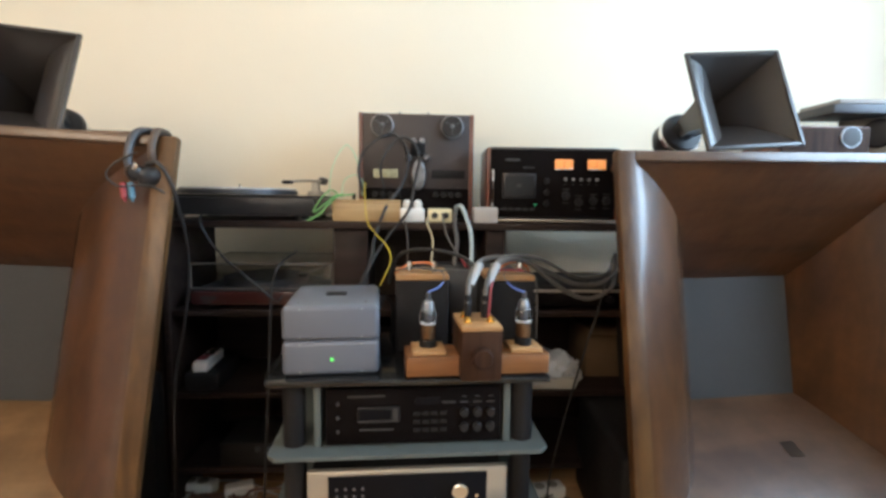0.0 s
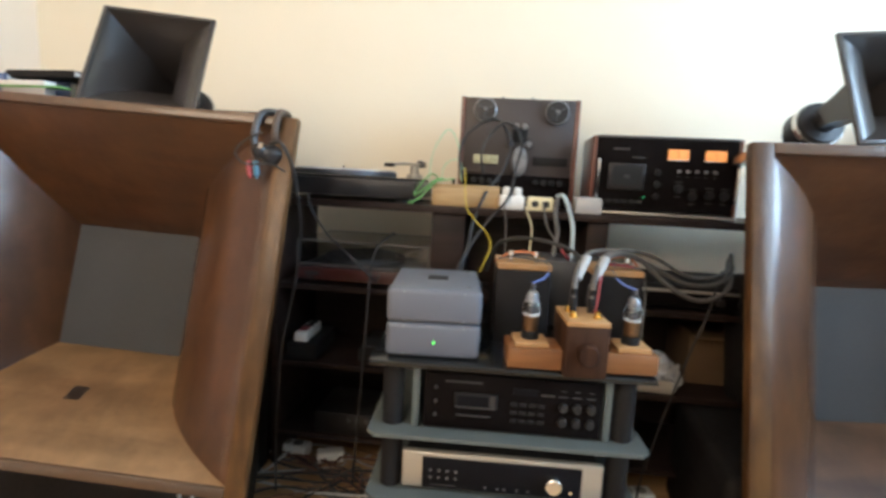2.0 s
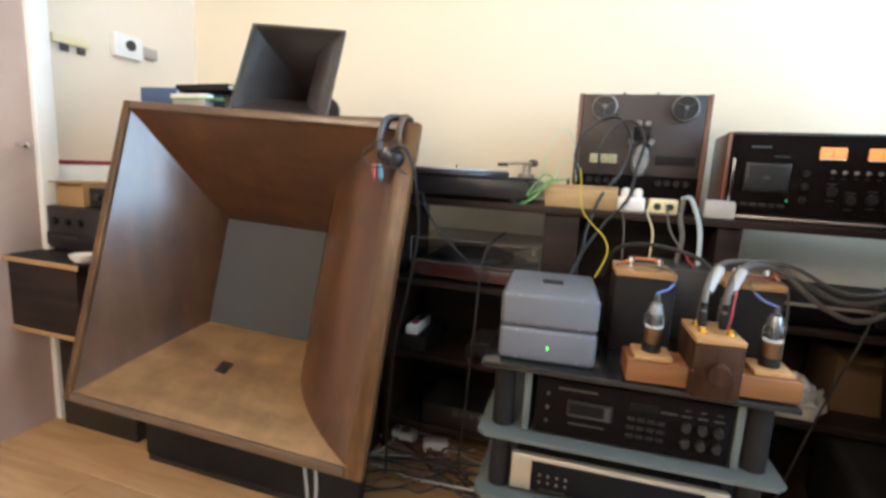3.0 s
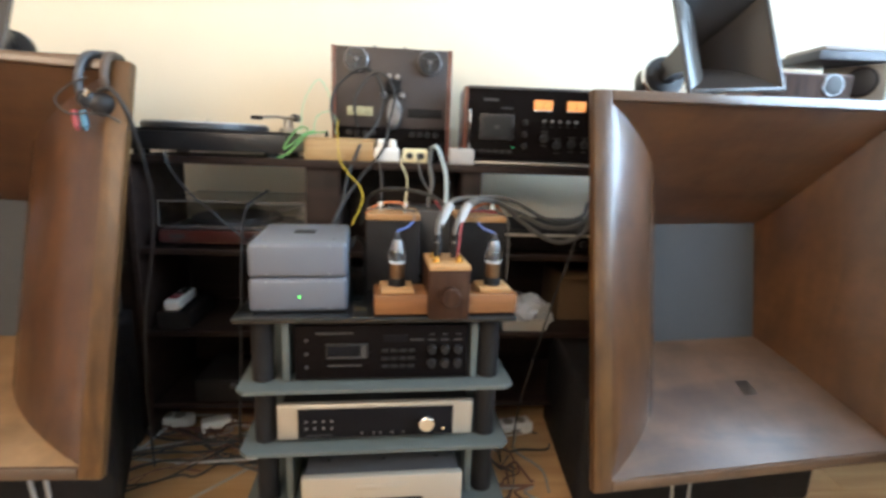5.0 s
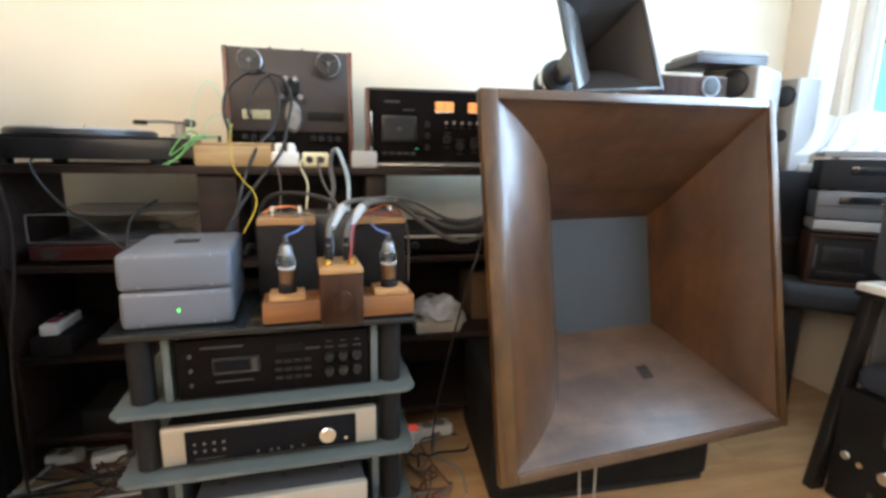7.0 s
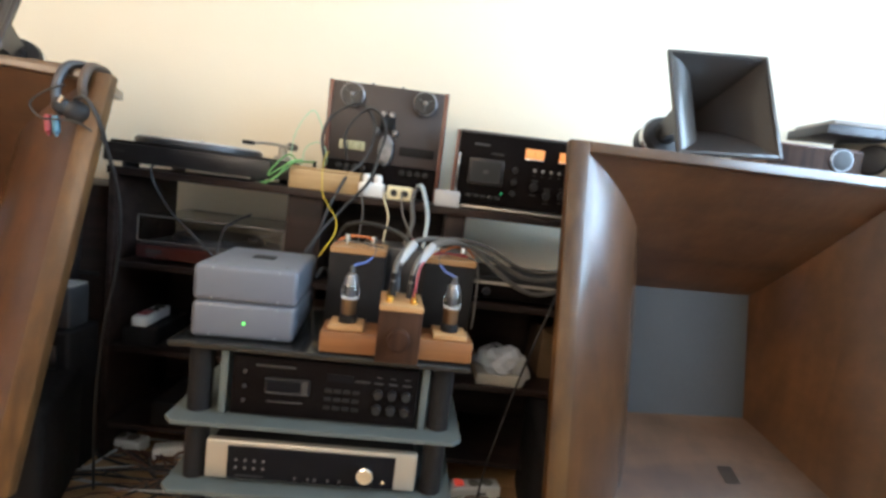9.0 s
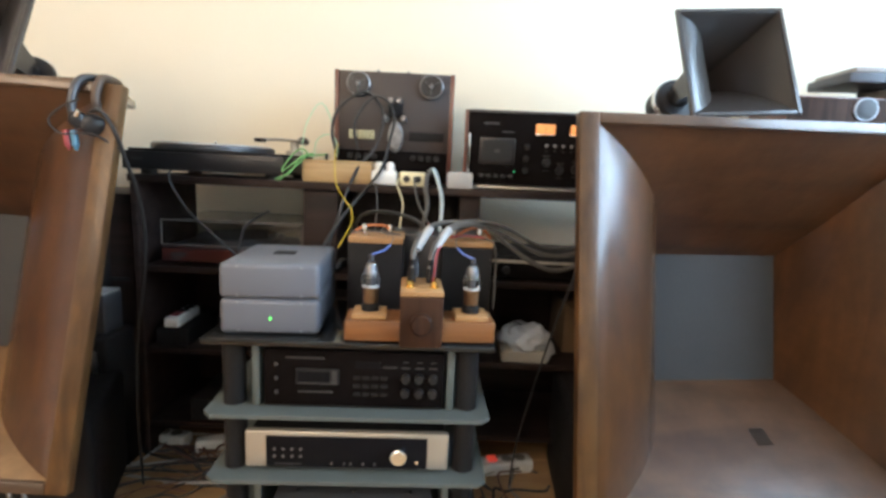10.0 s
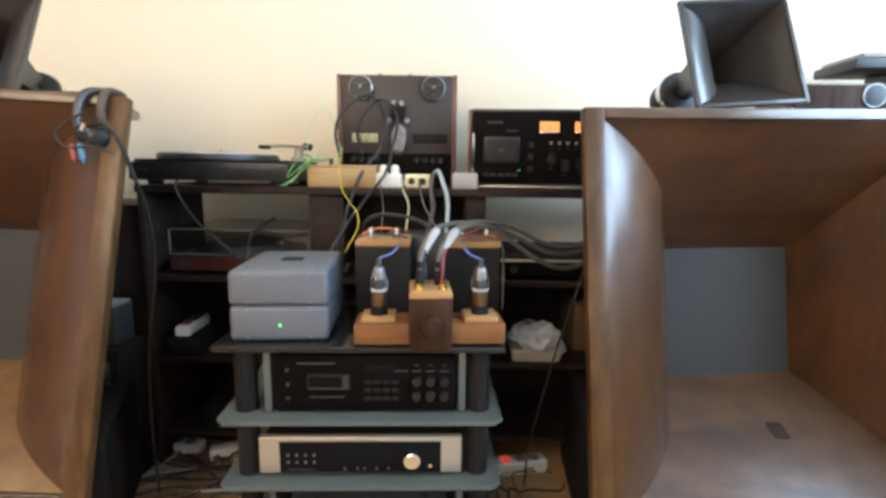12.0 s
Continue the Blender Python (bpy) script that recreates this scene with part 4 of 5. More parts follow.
for k, (x0, z0, a, ln) in enumerate(((0.492, S3 + 0.012, 8, 0.062), (0.508, S3 + 0.035, -16, 0.06), (0.462, S3 + 0.062, 58, 0.055))):
    b2 = bmesh.new()
    rows = []
    for i_ in range(7):
        f_ = i_ / 6
        wv = 0.010 * (1 - 0.3 * f_)
        bend = 0.006 * math.sin(3.0 * f_ + k)
        rows.append([b2.verts.new((sx * wv + bend, 0.004 * math.sin(5 * f_ + sx), ln * f_)) for sx in (-1, 1)])
    for p_, q_ in zip(rows, rows[1:]):
        b2.faces.new((p_[0], p_[1], q_[1], q_[0]))
    bmesh.ops.solidify(b2, geom=b2.faces[:], thickness=0.0012)
    b2.transform(pose(x0, 1.508, z0, 0, a, 15))
    tagged(part("tape_strip", b2, PAPER), "white tape strip hanging from a plastic bag", "tape", "white tape strips")
# cardboard darkened in its own colour to stand for the shelf's shadow
SHADEDCARD = shade("shaded_cardboard", (0.13, 0.075, 0.036), 0.85, vary=0.1, bump=0.08)
ob = thing("cardboard_box", pose(0.57, 1.63, S3), "brown cardboard box coloured dark for the shaded shelf", "box")
part("body", boxed(0, 0, 0, 0.2, 0.2, 0.165, 0.004), SHADEDCARD, ob)
part("flap", boxed(0.0, -0.06, 0.1655, 0.2, 0.099, 0.169, 0.001), SHADEDCARD, ob)
ob = thing("black_chest", pose(0.30, 1.70, 0), "plain black equipment case under the shelf", "case")
part("body", boxed(0, 0, 0.0, 0.30, 0.09, 0.100, 0.01), MATT, ob)
part("latch", boxed(0.13, -0.006, 0.06, 0.17, -0.0005, 0.085, 0.001), GUN, ob)

ob = thing("dark_cabinet", pose(-1.32, 1.53, 0), "dark brown cabinet beside the long shelf behind the walnut horn", "cabinet")
part("body", boxed(0, 0, 0.02, 0.525, 0.32, 0.84, 0.003), ESPRESSO, ob)
part("plinth", boxed(0.01, 0.02, 0, 0.515, 0.30, 0.0195, 0.002), BLACK, ob)
for z in (0.30, 0.57):
    part("drawer_line", boxed(0.01, -0.004, z, 0.515, -0.0005, z + 0.012, 0.001), BLACK, ob)
ob = thing("grey_plastic_box", pose(-0.90, 1.40, 0.4415), "small grey plastic box on a black case", "box")
part("body", boxed(0, 0, 0, 0.10, 0.08, 0.115, 0.006, 3), GUN, ob)
part("lid", boxed(0.002, 0.002, 0.1152, 0.098, 0.078, 0.122, 0.002), PALEGREY, ob)
ob = thing("black_floor_case", pose(-0.98, 1.38, 0), "tall black case standing on the floor", "case")
part("body", boxed(0, 0, 0, 0.195, 0.13, 0.441, 0.012, 3), MATT, ob)
part("clasp", boxed(0.15, -0.006, 0.33, 0.165, -0.0005, 0.40, 0.002), GETTER, ob)

# ---------- by the window ----------
ob = thing("corner_cabinet", pose(1.33, 1.62, 0), "tall black cabinet in the corner by the window", "cabinet")
part("body", boxed(0, 0, 0.02, 0.67, 0.30, 0.90, 0.004), MATT, ob)
part("plinth", boxed(0.02, 0.03, 0, 0.60, 0.28, 0.0195, 0.002), BLACK, ob)
part("shelf_edge", boxed(0.0, -0.008, 0.62, 0.62, -0.0005, 0.64, 0.002), ESPRESSO, ob)


def bookshelf_speaker(m, w, d, h, label, cone_z, r, dark):
    ob = thing("bookshelf_speaker", m, label, "loudspeaker", "small loudspeakers in the corner")
    part("cabinet", boxed(0, 0, 0, w, d, h, 0.005), shade("pale_grey_vinyl", (0.40, 0.39, 0.38), 0.5) if not dark else ROSE, ob)
    part("baffle", boxed(0.006, -0.008, 0.006, w - 0.006, -0.0005, h - 0.006, 0.002), WENGE if dark else OLDCREAM, ob)
    for z, rr in ((cone_z, r), (cone_z - 0.15 if cone_z > 0.2 else cone_z + 0.12, r * 0.6)) if not dark else ((cone_z, r),):
        x = w * 0.62 if not dark else w * 0.76
        c = part("driver_ring", turned((x, -0.0085, z), (x, -0.014, z), ((0, rr), (0.5, rr), (1, rr * 0.92)), 32), GETTER if dark else MATT, ob)
        part("cone", turned((x, -0.0145, z), (x, -0.017, z), ((0, rr * 0.85), (0.5, rr * 0.8), (1, rr * 0.3)), 32), RUBBER, c)


bookshelf_speaker(pose(1.86, 1.79, 0.9005, 0, 0, -80), 0.115, 0.125, 0.36, "narrow grey brown bookshelf loudspeaker on the corner cabinet", 0.29, 0.040, False)
bookshelf_speaker(pose(1.52, 1.777, 0.9005, 0, 0, -62), 0.2, 0.25, 0.378, "pale grey bookshelf loudspeaker stacked with a flat case", 0.318, 0.050, False)
bookshelf_speaker(pose(1.20, 1.64, S1, 0, 0, -2), 0.31, 0.2, 0.333, "dark loudspeaker with a chrome ringed driver", 0.296, 0.037, True)
ob = thing("flat_case", pose(1.375, 1.63, 1.2790, 0, 0, -4) @ Matrix.Diagonal((0.78, 1, 1, 1)), "flat grey case lying across two loudspeakers", "case")
part("body", boxed(0, 0, 0, 0.36, 0.2, 0.03, 0.004), GUN, ob)
part("lid", boxed(0.02, 0.0, 0.0305, 0.36, 0.19, 0.045, 0.004), shade("dusty_grey_lid", (0.30, 0.27, 0.25), 0.6), ob)
ob = thing("stool", pose(1.66, 1.43, 0, 0, 0, -38), "low stool with a dark grey padded seat carrying audio components", "stool")
STOOLPAD = shade("charcoal_seat_cloth", (0.021, 0.022, 0.025), 0.9, bump=0.3)
part("seat", boxed(0, -0.03, 0.425, 0.42, 0.19, 0.515, 0.028, 4), STOOLPAD, ob)
for x in (0.03, 0.34):
    for y in (0.0, 0.13):
        part("leg", boxed(x, y, 0, x + 0.045, y + 0.04, 0.4245, 0.003), MATT, ob)


def component(z, h, mt, label, w=0.30, y=1.41, x=1.735):
    ob = thing("audio_component", pose(x, y, z, 0, 0, -38), label, "audio component", "stacked audio components")
    part("case", boxed(0, 0.008, 0.006, w, 0.15, h - 0.002, 0.003), mt, ob)
    part("front_panel", boxed(-0.002, -0.004, 0.004, w + 0.002, 0.0075, h, 0.002), mt, ob)
    for x0 in (0.03, w - 0.05):
        part("foot", boxed(x0, 0.02, 0, x0 + 0.02, 0.04, 0.0055, 0), RUBBER, ob)
    return ob


def wooden_recorder():
    """A cassette recorder in a wooden sleeve, its brown boards round a black front."""
    w, h = 0.31, 0.178
    ob = thing("cassette_recorder", pose(1.728, 1.41, 0.5155, 0, 0, -38), "black cassette recorder in a brown wooden sleeve on the stool", "cassette recorder")
    for x0, z0, x1, z1 in ((0, 0, w, 0.012), (0, h - 0.012, w, h), (0, 0.0125, 0.014, h - 0.0125), (w - 0.014, 0.0125, w, h - 0.0125)):
        part("sleeve_board", boxed(x0, -0.006, z0, x1, 0.15, z1, 0.002), WENGE, ob)
    part("front_panel", boxed(0.0145, 0.002, 0.0125, w - 0.0145, 0.14, h - 0.0125, 0.002), MATT, ob)
    door = part("cassette_door", boxed(0.045, -0.003, 0.075, 0.155, 0.0015, 0.135, 0.003), BLACK, ob)
    part("window", boxed(0.06, -0.0042, 0.092, 0.14, -0.0032, 0.118, 0), DARKKEY, door)
    for k in range(5):
        part("key", boxed(0.035 + k * 0.028, -0.006, 0.032, 0.058 + k * 0.028, 0.0015, 0.048, 0.002), DARKKEY, ob)
    part("level_meter", boxed(0.215, -0.001, 0.12, 0.265, 0.0015, 0.14, 0.001), PALEVU, ob, "ivory level meter")
    for z in (0.095, 0.06):
        for x in (0.225, 0.258):
            knob(ob, x, 0.0018, z, 0.011, 0.014, GUN)
    part("handle_strip", boxed(0.02, -0.001, 0.06, 0.027, 0.0015, 0.14, 0.001), GUN, ob)


wooden_recorder()
ob = component(0.698, 0.044, PALEGREY, "slim pale component in a stack")
# black strip drawn in as the shadow along the front's lower edge
part("shadow_strip", boxed(0.0, -0.0052, 0.006, 0.30, -0.0042, 0.012, 0), MATT, ob)
ob = component(0.7435, 0.098, shade("mid_grey_enamel", (0.11, 0.11, 0.115), 0.45), "grey disc player with a dark tray slot in a stack")
part("tray_slot", boxed(0.06, -0.006, 0.055, 0.22, -0.0045, 0.082, 0.001), BLACKGLASS, ob)
part("seam", boxed(0.0, -0.0052, 0.046, 0.30, -0.0042, 0.049, 0), DARKKEY, ob)
knob(ob, 0.262, -0.0042, 0.032, 0.012, 0.014, CHROME)
ob = component(0.843, 0.106, MATT, "black receiver near the top of a stack")
part("display", boxed(0.08, -0.006, 0.055, 0.22, -0.0045, 0.082, 0.001), BLACKGLASS, ob)
knob(ob, 0.26, -0.0042, 0.05, 0.016, 0.014, DARKKEY)
component(0.9505, 0.025, shade("dusty_pale_cover", (0.20, 0.19, 0.19), 0.5), "flat pale case on top of a stack")

ob = thing("desk", pose(1.485, 0.42, 0), "desk with a white top and dark splayed legs", "desk")
part("desktop", boxed(0, 0, 0.600, 0.56, 0.63, 0.622, 0.005), WHITE, ob, "white glossy desktop")
part("edge_band", boxed(-0.003, 0.001, 0.588, 0.56, 0.629, 0.5995, 0.002), BLACK, ob)
for y, lean in ((0.02, -0.03), (0.59, 0.03)):
    for x, out in ((0.012, -0.055), (0.49, 0.02)):
        bm = boxed(x, y, 0, x + 0.045, y + 0.03, 0.5875, 0.003)
        for v in bm.verts:
            v.co.x += out * (1 - v.co.z / 0.5875)
            v.co.y += lean * (1 - v.co.z / 0.5875)
        part("leg", bm, BLACK, ob)
part("end_panel", boxed(0.065, 0.60, 0.05, 0.489, 0.613, 0.5875, 0.002), shade("dark_grey_panel", (0.09, 0.09, 0.095), 0.6), ob)
ob = thing("monitor_speaker", pose(1.515, 0.985, 0.6225, 0, 0, -42), "grey studio monitor loudspeaker on the desk", "loudspeaker")
MONGREY = shade("mid_grey_textured_paint", (0.115, 0.112, 0.11), 0.6, bump=0.15)
part("cabinet", boxed(0, 0, 0, 0.2, 0.2, 0.305, 0.006), MONGREY, ob)
part("seam", boxed(0.004, -0.0022, 0.128, 0.196, -0.0004, 0.131, 0), GUN, ob)
wo = part("woofer_ring", turned((0.112, -0.0005, 0.222), (0.112, -0.010, 0.222), ((0, 0.066), (0.5, 0.066), (1, 0.058)), 36), GUN, ob)
part("surround", turned((0.112, -0.0102, 0.222), (0.112, -0.0135, 0.222), ((0, 0.054), (0.6, 0.052), (1, 0.044)), 36), RUBBER, wo)
part("cone", turned((0.112, -0.0136, 0.222), (0.112, -0.0155, 0.222), ((0, 0.041), (0.5, 0.036), (1, 0.014)), 36), MATT, wo)
part("volume_knob", turned((0.062, -0.0005, 0.085), (0.062, -0.024, 0.085), ((0, 0.022), (0.3, 0.022), (0.35, 0.018), (0.9, 0.017), (1, 0.014)), 28), GUN, ob)
part("front_label", boxed(0.06, -0.002, 0.014, 0.15, -0.0004, 0.028, 0), PAPER, ob, "white paper strip")
for x, z in ((0.014, 0.29), (0.186, 0.29), (0.014, 0.016), (0.014, 0.145)):
    part("screw", rod((x, -0.0005, z), (x, -0.003, z), 0.005, 10), CHROME, ob)
ob = thing("computer_tower", pose(1.413, 0.81, 0, 0, 0, 0), "black computer tower with chrome knobs under the desk", "computer")
part("case", boxed(0.06, 0.006, 0.008, 0.45, 0.204, 0.33, 0.006), BLACK, ob)
part("front_panel", boxed(0.052, 0.0, 0.01, 0.0595, 0.21, 0.335, 0.003), MATT, ob)
for y, r, z in ((0.165, 0.014, 0.155), (0.125, 0.010, 0.150), (0.065, 0.019, 0.150)):
    part("knob", turned((0.052, y, z), (0.036, y, z), ((0, r), (0.7, r), (1, r * 0.8)), 20), CHROME, ob)
part("badge", boxed(0.0505, 0.075, 0.225, 0.0517, 0.090, 0.275, 0), LEGEND, ob)
part("badge", boxed(0.0505, 0.090, 0.035, 0.0517, 0.103, 0.085, 0), LEGEND, ob)
for y in (0.02, 0.17):
    part("foot", boxed(0.1, y, 0, 0.4, y + 0.02, 0.0078, 0), RUBBER, ob)
ob = thing("seat_cushion", pose(1.475, 0.70, 0.336), "dark blue grey cushion on the computer tower", "cushion")
part("pad", boxed(0, 0, 0, 0.38, 0.31, 0.075, 0.03, 4), shade("navy_fabric", (0.022, 0.026, 0.04), 0.9, bump=0.3), ob)
ob = thing("packing_carton", pose(1.475, 0.495, 0), "brown packing carton with clear tape", "carton")
part("body", boxed(0, 0, 0, 0.4, 0.3, 0.28, 0.004), CARD, ob)
part("tape", boxed(-0.001, 0.1, 0.12, 0.4, 0.16, 0.2815, 0.001), FOIL, ob)

# sheer curtain gathered at the window's edge, and its hem lying along the sill
def draped(y0, y1, zs, depth, n, label):
    bm = bmesh.new()
    cols = []
    for i in range(n + 1):
        y = y0 + (y1 - y0) * i / n
        cols.append([bm.verts.new((XR - 0.05 + 0.014 * math.sin(i * 0.9 + k * 0.4) - depth * (1 - k / (len(zs) - 1)) ** 2, y + 0.03 * (len(zs) - 1 - k) / len(zs), z + 0.012 * math.sin(i * 0.5) * (k == len(zs) - 1) * (depth > 0.05))) for k, z in enumerate(zs)])
    for a, b in zip(cols, cols[1:]):
        for k in range(len(zs) - 1):
            bm.faces.new((a[k], b[k], b[k + 1], a[k + 1]))
    bmesh.ops.solidify(bm, geom=bm.faces[:], thickness=0.002)
    ob = tagged(part("curtain", bm, CURTAIN), label, "curtain", "window curtains")
    ob.visible_shadow = False


draped(1.755, 1.62, (0.98, 1.2, 1.6, 2.0, 2.45), 0.03, 26, "thin white sheer curtain gathered beside the window")
draped(1.75, 0.70, (0.965, 1.0, 1.06, 1.12), 0.10, 70, "crumpled hem of a sheer curtain along the sill")

# ---------- by the left wall ----------
ob = thing("side_cabinet", pose(-1.995, 1.09, 0), "dark brown low cabinet with pale edge strips", "cabinet")
part("body", boxed(0, 0, 0.385, 0.345, 0.5, 0.6215, 0.003), ESPRESSO, ob)
part("top_board", boxed(0.0, -0.012, 0.622, 0.375, 0.51, 0.642, 0.003), MATT, ob)
part("edge_strip", boxed(0.0, -0.016, 0.624, 0.375, -0.0125, 0.641, 0.001), CARD, ob, "pale wooden edge strip")
part("edge_strip", boxed(0.0, -0.006, 0.385, 0.345, -0.0005, 0.400, 0.001), CARD, ob, "pale wooden edge strip")
part("plinth", boxed(0.09, 0.10, 0, 0.44, 0.48, 0.3845, 0.003), BLACK, ob)
ob = thing("black_device", pose(-1.985, 1.21, 0.6425), "black audio device on the low cabinet", "audio device")
part("case", boxed(0, 0, 0.006, 0.34, 0.25, 0.155, 0.004), BLACK, ob)
part("face", boxed(0.01, -0.006, 0.02, 0.33, -0.0005, 0.065, 0.001), DARKKEY, ob)
part("name_strip", boxed(0.05, -0.0072, 0.048, 0.19, -0.0062, 0.056, 0), LEGEND, ob)
for x in (0.08, 0.14, 0.20):
    knob(ob, x, -0.0003, 0.105, 0.013, 0.012, DARKKEY)
part("foot", boxed(0.02, 0.02, 0, 0.32, 0.22, 0.0058, 0), RUBBER, ob)
ob = thing("small_carton", pose(-1.935, 1.24, 0.798), "small brown carton on a black device", "carton")
part("body", boxed(0, 0, 0, 0.13, 0.16, 0.082, 0.003), CARD, ob)
part("flap", boxed(0, -0.03, 0.0825, 0.13, 0.08, 0.085, 0.001), CARD, ob)
ob = thing("small_black_case", pose(-1.795, 1.25, 0.798), "small black case beside a carton", "case")
part("body", boxed(0, 0, 0, 0.13, 0.14, 0.07, 0.008, 3), BLACK, ob)
part("knob", rod((0.05, -0.0005, 0.04), (0.05, -0.012, 0.04), 0.012), GUN, ob)
ob = thing("cable_dish", pose(-1.66, 1.125, 0.6425), "small white dish on the low cabinet", "dish")
part("bowl", turned((0, 0, 0), (0, 0, 0.025), ((0, 0.025), (0.5, 0.036), (1, 0.04)), 24), WHITE, ob)
ob = thing("wall_panel", pose(-2.0, 1.27, 0.80), "white wall panel with a red top stripe", "panel")
part("board", boxed(0.0005, 0, 0, 0.03, 0.45, 0.14, 0.003), WHITE, ob)
part("stripe", boxed(0.0005, 0, 0.1405, 0.032, 0.45, 0.155, 0.002), RED, ob, "red stripe")
ob = thing("thermostat", pose(-2.0, 1.522, 1.365), "white wall thermostat with grey dial", "thermostat")
part("body", boxed(0.0005, 0, 0, 0.035, 0.12, 0.09, 0.005), WHITE, ob)
part("dial", rod((0.0355, 0.06, 0.05), (0.042, 0.06, 0.05), 0.02), GUN, ob)
part("side_box", boxed(0.0005, 0.121, 0.02, 0.02, 0.2, 0.065, 0.003), shade("warm_grey_plastic", (0.42, 0.38, 0.33), 0.5), ob)
ob = thing("wall_hook_rail", pose(-2.0, 1.297, 1.365), "yellowish hook rail on the side wall", "hook rail")
part("rail", boxed(0.0005, 0, 0, 0.02, 0.13, 0.03, 0.003), CREAM, ob)
for y in (0.03, 0.09):
    part("hook", boxed(0.005, y, -0.025, 0.018, y + 0.025, -0.0005, 0.002), GUN, ob)
ob = thing("door_1", pose(-1.995, 0.30, 0), "pinkish beige door with white frame in the side wall", "door", kind="structure")
part("leaf", boxed(0, 0.05, 0, 0.03, 0.90, 2.03, 0.003), shade("pinkish_beige_paint", (0.52, 0.38, 0.32), 0.5), ob)
part("door_frame", boxed(0, 0.901, 0, 0.05, 0.965, 2.10, 0.004), WHITE, ob)
part("door_frame", boxed(0, -0.02, 0, 0.05, 0.049, 2.10, 0.004), WHITE, ob)
part("door_handle", rod((0.03, 0.85, 1.0), (0.075, 0.85, 1.0), 0.01), CHROME, ob)

# ---------- papers and headphones on the left horn ----------
TB = 0.708 + 0.4088
for x, y, z, rz, w, d, h, mt, lb in ((-1.408, 1.14, 0.0, 4, 0.12, 0.16, 0.070, BLUEBOOK, "thick dark blue book on the walnut horn"), (-1.300, 1.16, 0.0625, -5, 0.20, 0.14, 0.018, MATT, "thin black folder lying on papers"), (-1.275, 1.18, 0.0005, 4, 0.12, 0.13, 0.0615, BLUEBOOK, "dark blue notebook under a folder")):
    ob = thing("book", pose(x, y, TB - 0.004 + z, 0, 0, rz), lb, "book", "books on the left horn")
    part("cover", boxed(0, 0, 0, w, d, h, 0.003), mt, ob)
    part("page_block", boxed(w + 0.0002, 0.006, 0.004, w + 0.0012, d - 0.004, h - 0.004, 0), PAPER, ob)
ob = thing("paper_pad", pose(-1.280, 1.125, TB - 0.004, 0, 0, -4) @ Matrix.Diagonal((1, 1, 0.8, 1)), "white paper pad with green edge", "paper pad")
part("sheets", boxed(0, 0, 0.048, 0.13, 0.03, 0.062, 0.001), PAPER, ob)
part("lower_sheets", boxed(0.004, 0.002, 0, 0.126, 0.03, 0.0415, 0.001), PALEGREY, ob)
part("backing", boxed(-0.005, 0.0, 0.042, 0.17, 0.035, 0.0475, 0.001), GREEN, ob)

# ---------- outside the window ----------
SKYGLOW = glow("bright_outdoor_haze", (0.60, 0.84, 1.0), 3.8, (0.8, 0.9, 1.0))
structure("backdrop", boxed(XR + 1.5, -2.5, -0.5, XR + 1.52, 4.5, 4.0, 0), SKYGLOW, "bright hazy daylight beyond the window", "backdrop")
# turquoise walls emit their daylight; the added tall block only extends that colour upwards
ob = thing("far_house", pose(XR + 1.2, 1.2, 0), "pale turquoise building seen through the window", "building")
part("wall", boxed(0, 0.9, 0, 0.2, 2.6, 1.62, 0.01), glow("glowing_turquoise_wall", (0.25, 0.80, 0.90), 1.15, (0.2, 0.6, 0.65)), ob)
part("tall_block", boxed(0.0, 1.16, 1.661, 0.2, 2.6, 3.2, 0.01), bpy.data.materials["glowing_turquoise_wall"], ob)
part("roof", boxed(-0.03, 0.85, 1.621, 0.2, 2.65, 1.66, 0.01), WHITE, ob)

SLEEVE = shade("grey_white_paper_sleeve", (0.34, 0.345, 0.35), 0.6, vary=0.1)
# ---------- cables on the shelves ----------
GRP = "loose signal and mains cables"
cable("signal_cable", [(-0.185, 1.585, 0.99), (-0.199, 1.585, 1.06), (-0.178, 1.585, 1.126), (-0.11, 1.585, 1.174), (-0.064, 1.585, 1.153), (-0.044, 1.585, 1.096), (-0.064, 1.575, 1.013), (-0.108, 1.53, 0.950), (-0.14, 1.485, 0.856), (-0.149, 1.42, 0.785), (-0.171, 1.36, 0.724), (-0.18, 1.33, 0.62)], 0.0048, RUBBER, "thick black signal cable looped before the reel deck", GRP)
cable("signal_cable", [(-0.123, 1.60, 1.003), (-0.13, 1.575, 1.077), (-0.101, 1.575, 1.135), (-0.062, 1.575, 1.164), (-0.026, 1.575, 1.144), (-0.009, 1.575, 1.096), (-0.022, 1.575, 1.03), (-0.03, 1.54, 0.975), (-0.045, 1.495, 0.930), (-0.10, 1.485, 0.86), (-0.155, 1.40, 0.76), (-0.16, 1.35, 0.62)], 0.0045, RUBBER, "thick black signal cable looped before the reel deck", GRP)
cable("wire", [(-0.181, 1.60, 1.021), (-0.172, 1.51, 0.985), (-0.161, 1.475, 0.906), (-0.129, 1.42, 0.869), (-0.095, 1.36, 0.842), (-0.083, 1.31, 0.808), (-0.106, 1.262, 0.752)], 0.0018, YELLOW, "yellow earth wire hanging from the top shelf", GRP)
cable("wire", [(-0.331, 1.495, 0.904), (-0.28, 1.505, 0.950), (-0.255, 1.515, 0.982), (-0.276, 1.515, 0.995), (-0.303, 1.50, 0.966), (-0.321, 1.495, 0.93), (-0.264, 1.505, 0.972), (-0.212, 1.575, 0.985)], 0.0024, GREEN, "bright green wire tangle beside the wooden box", GRP)
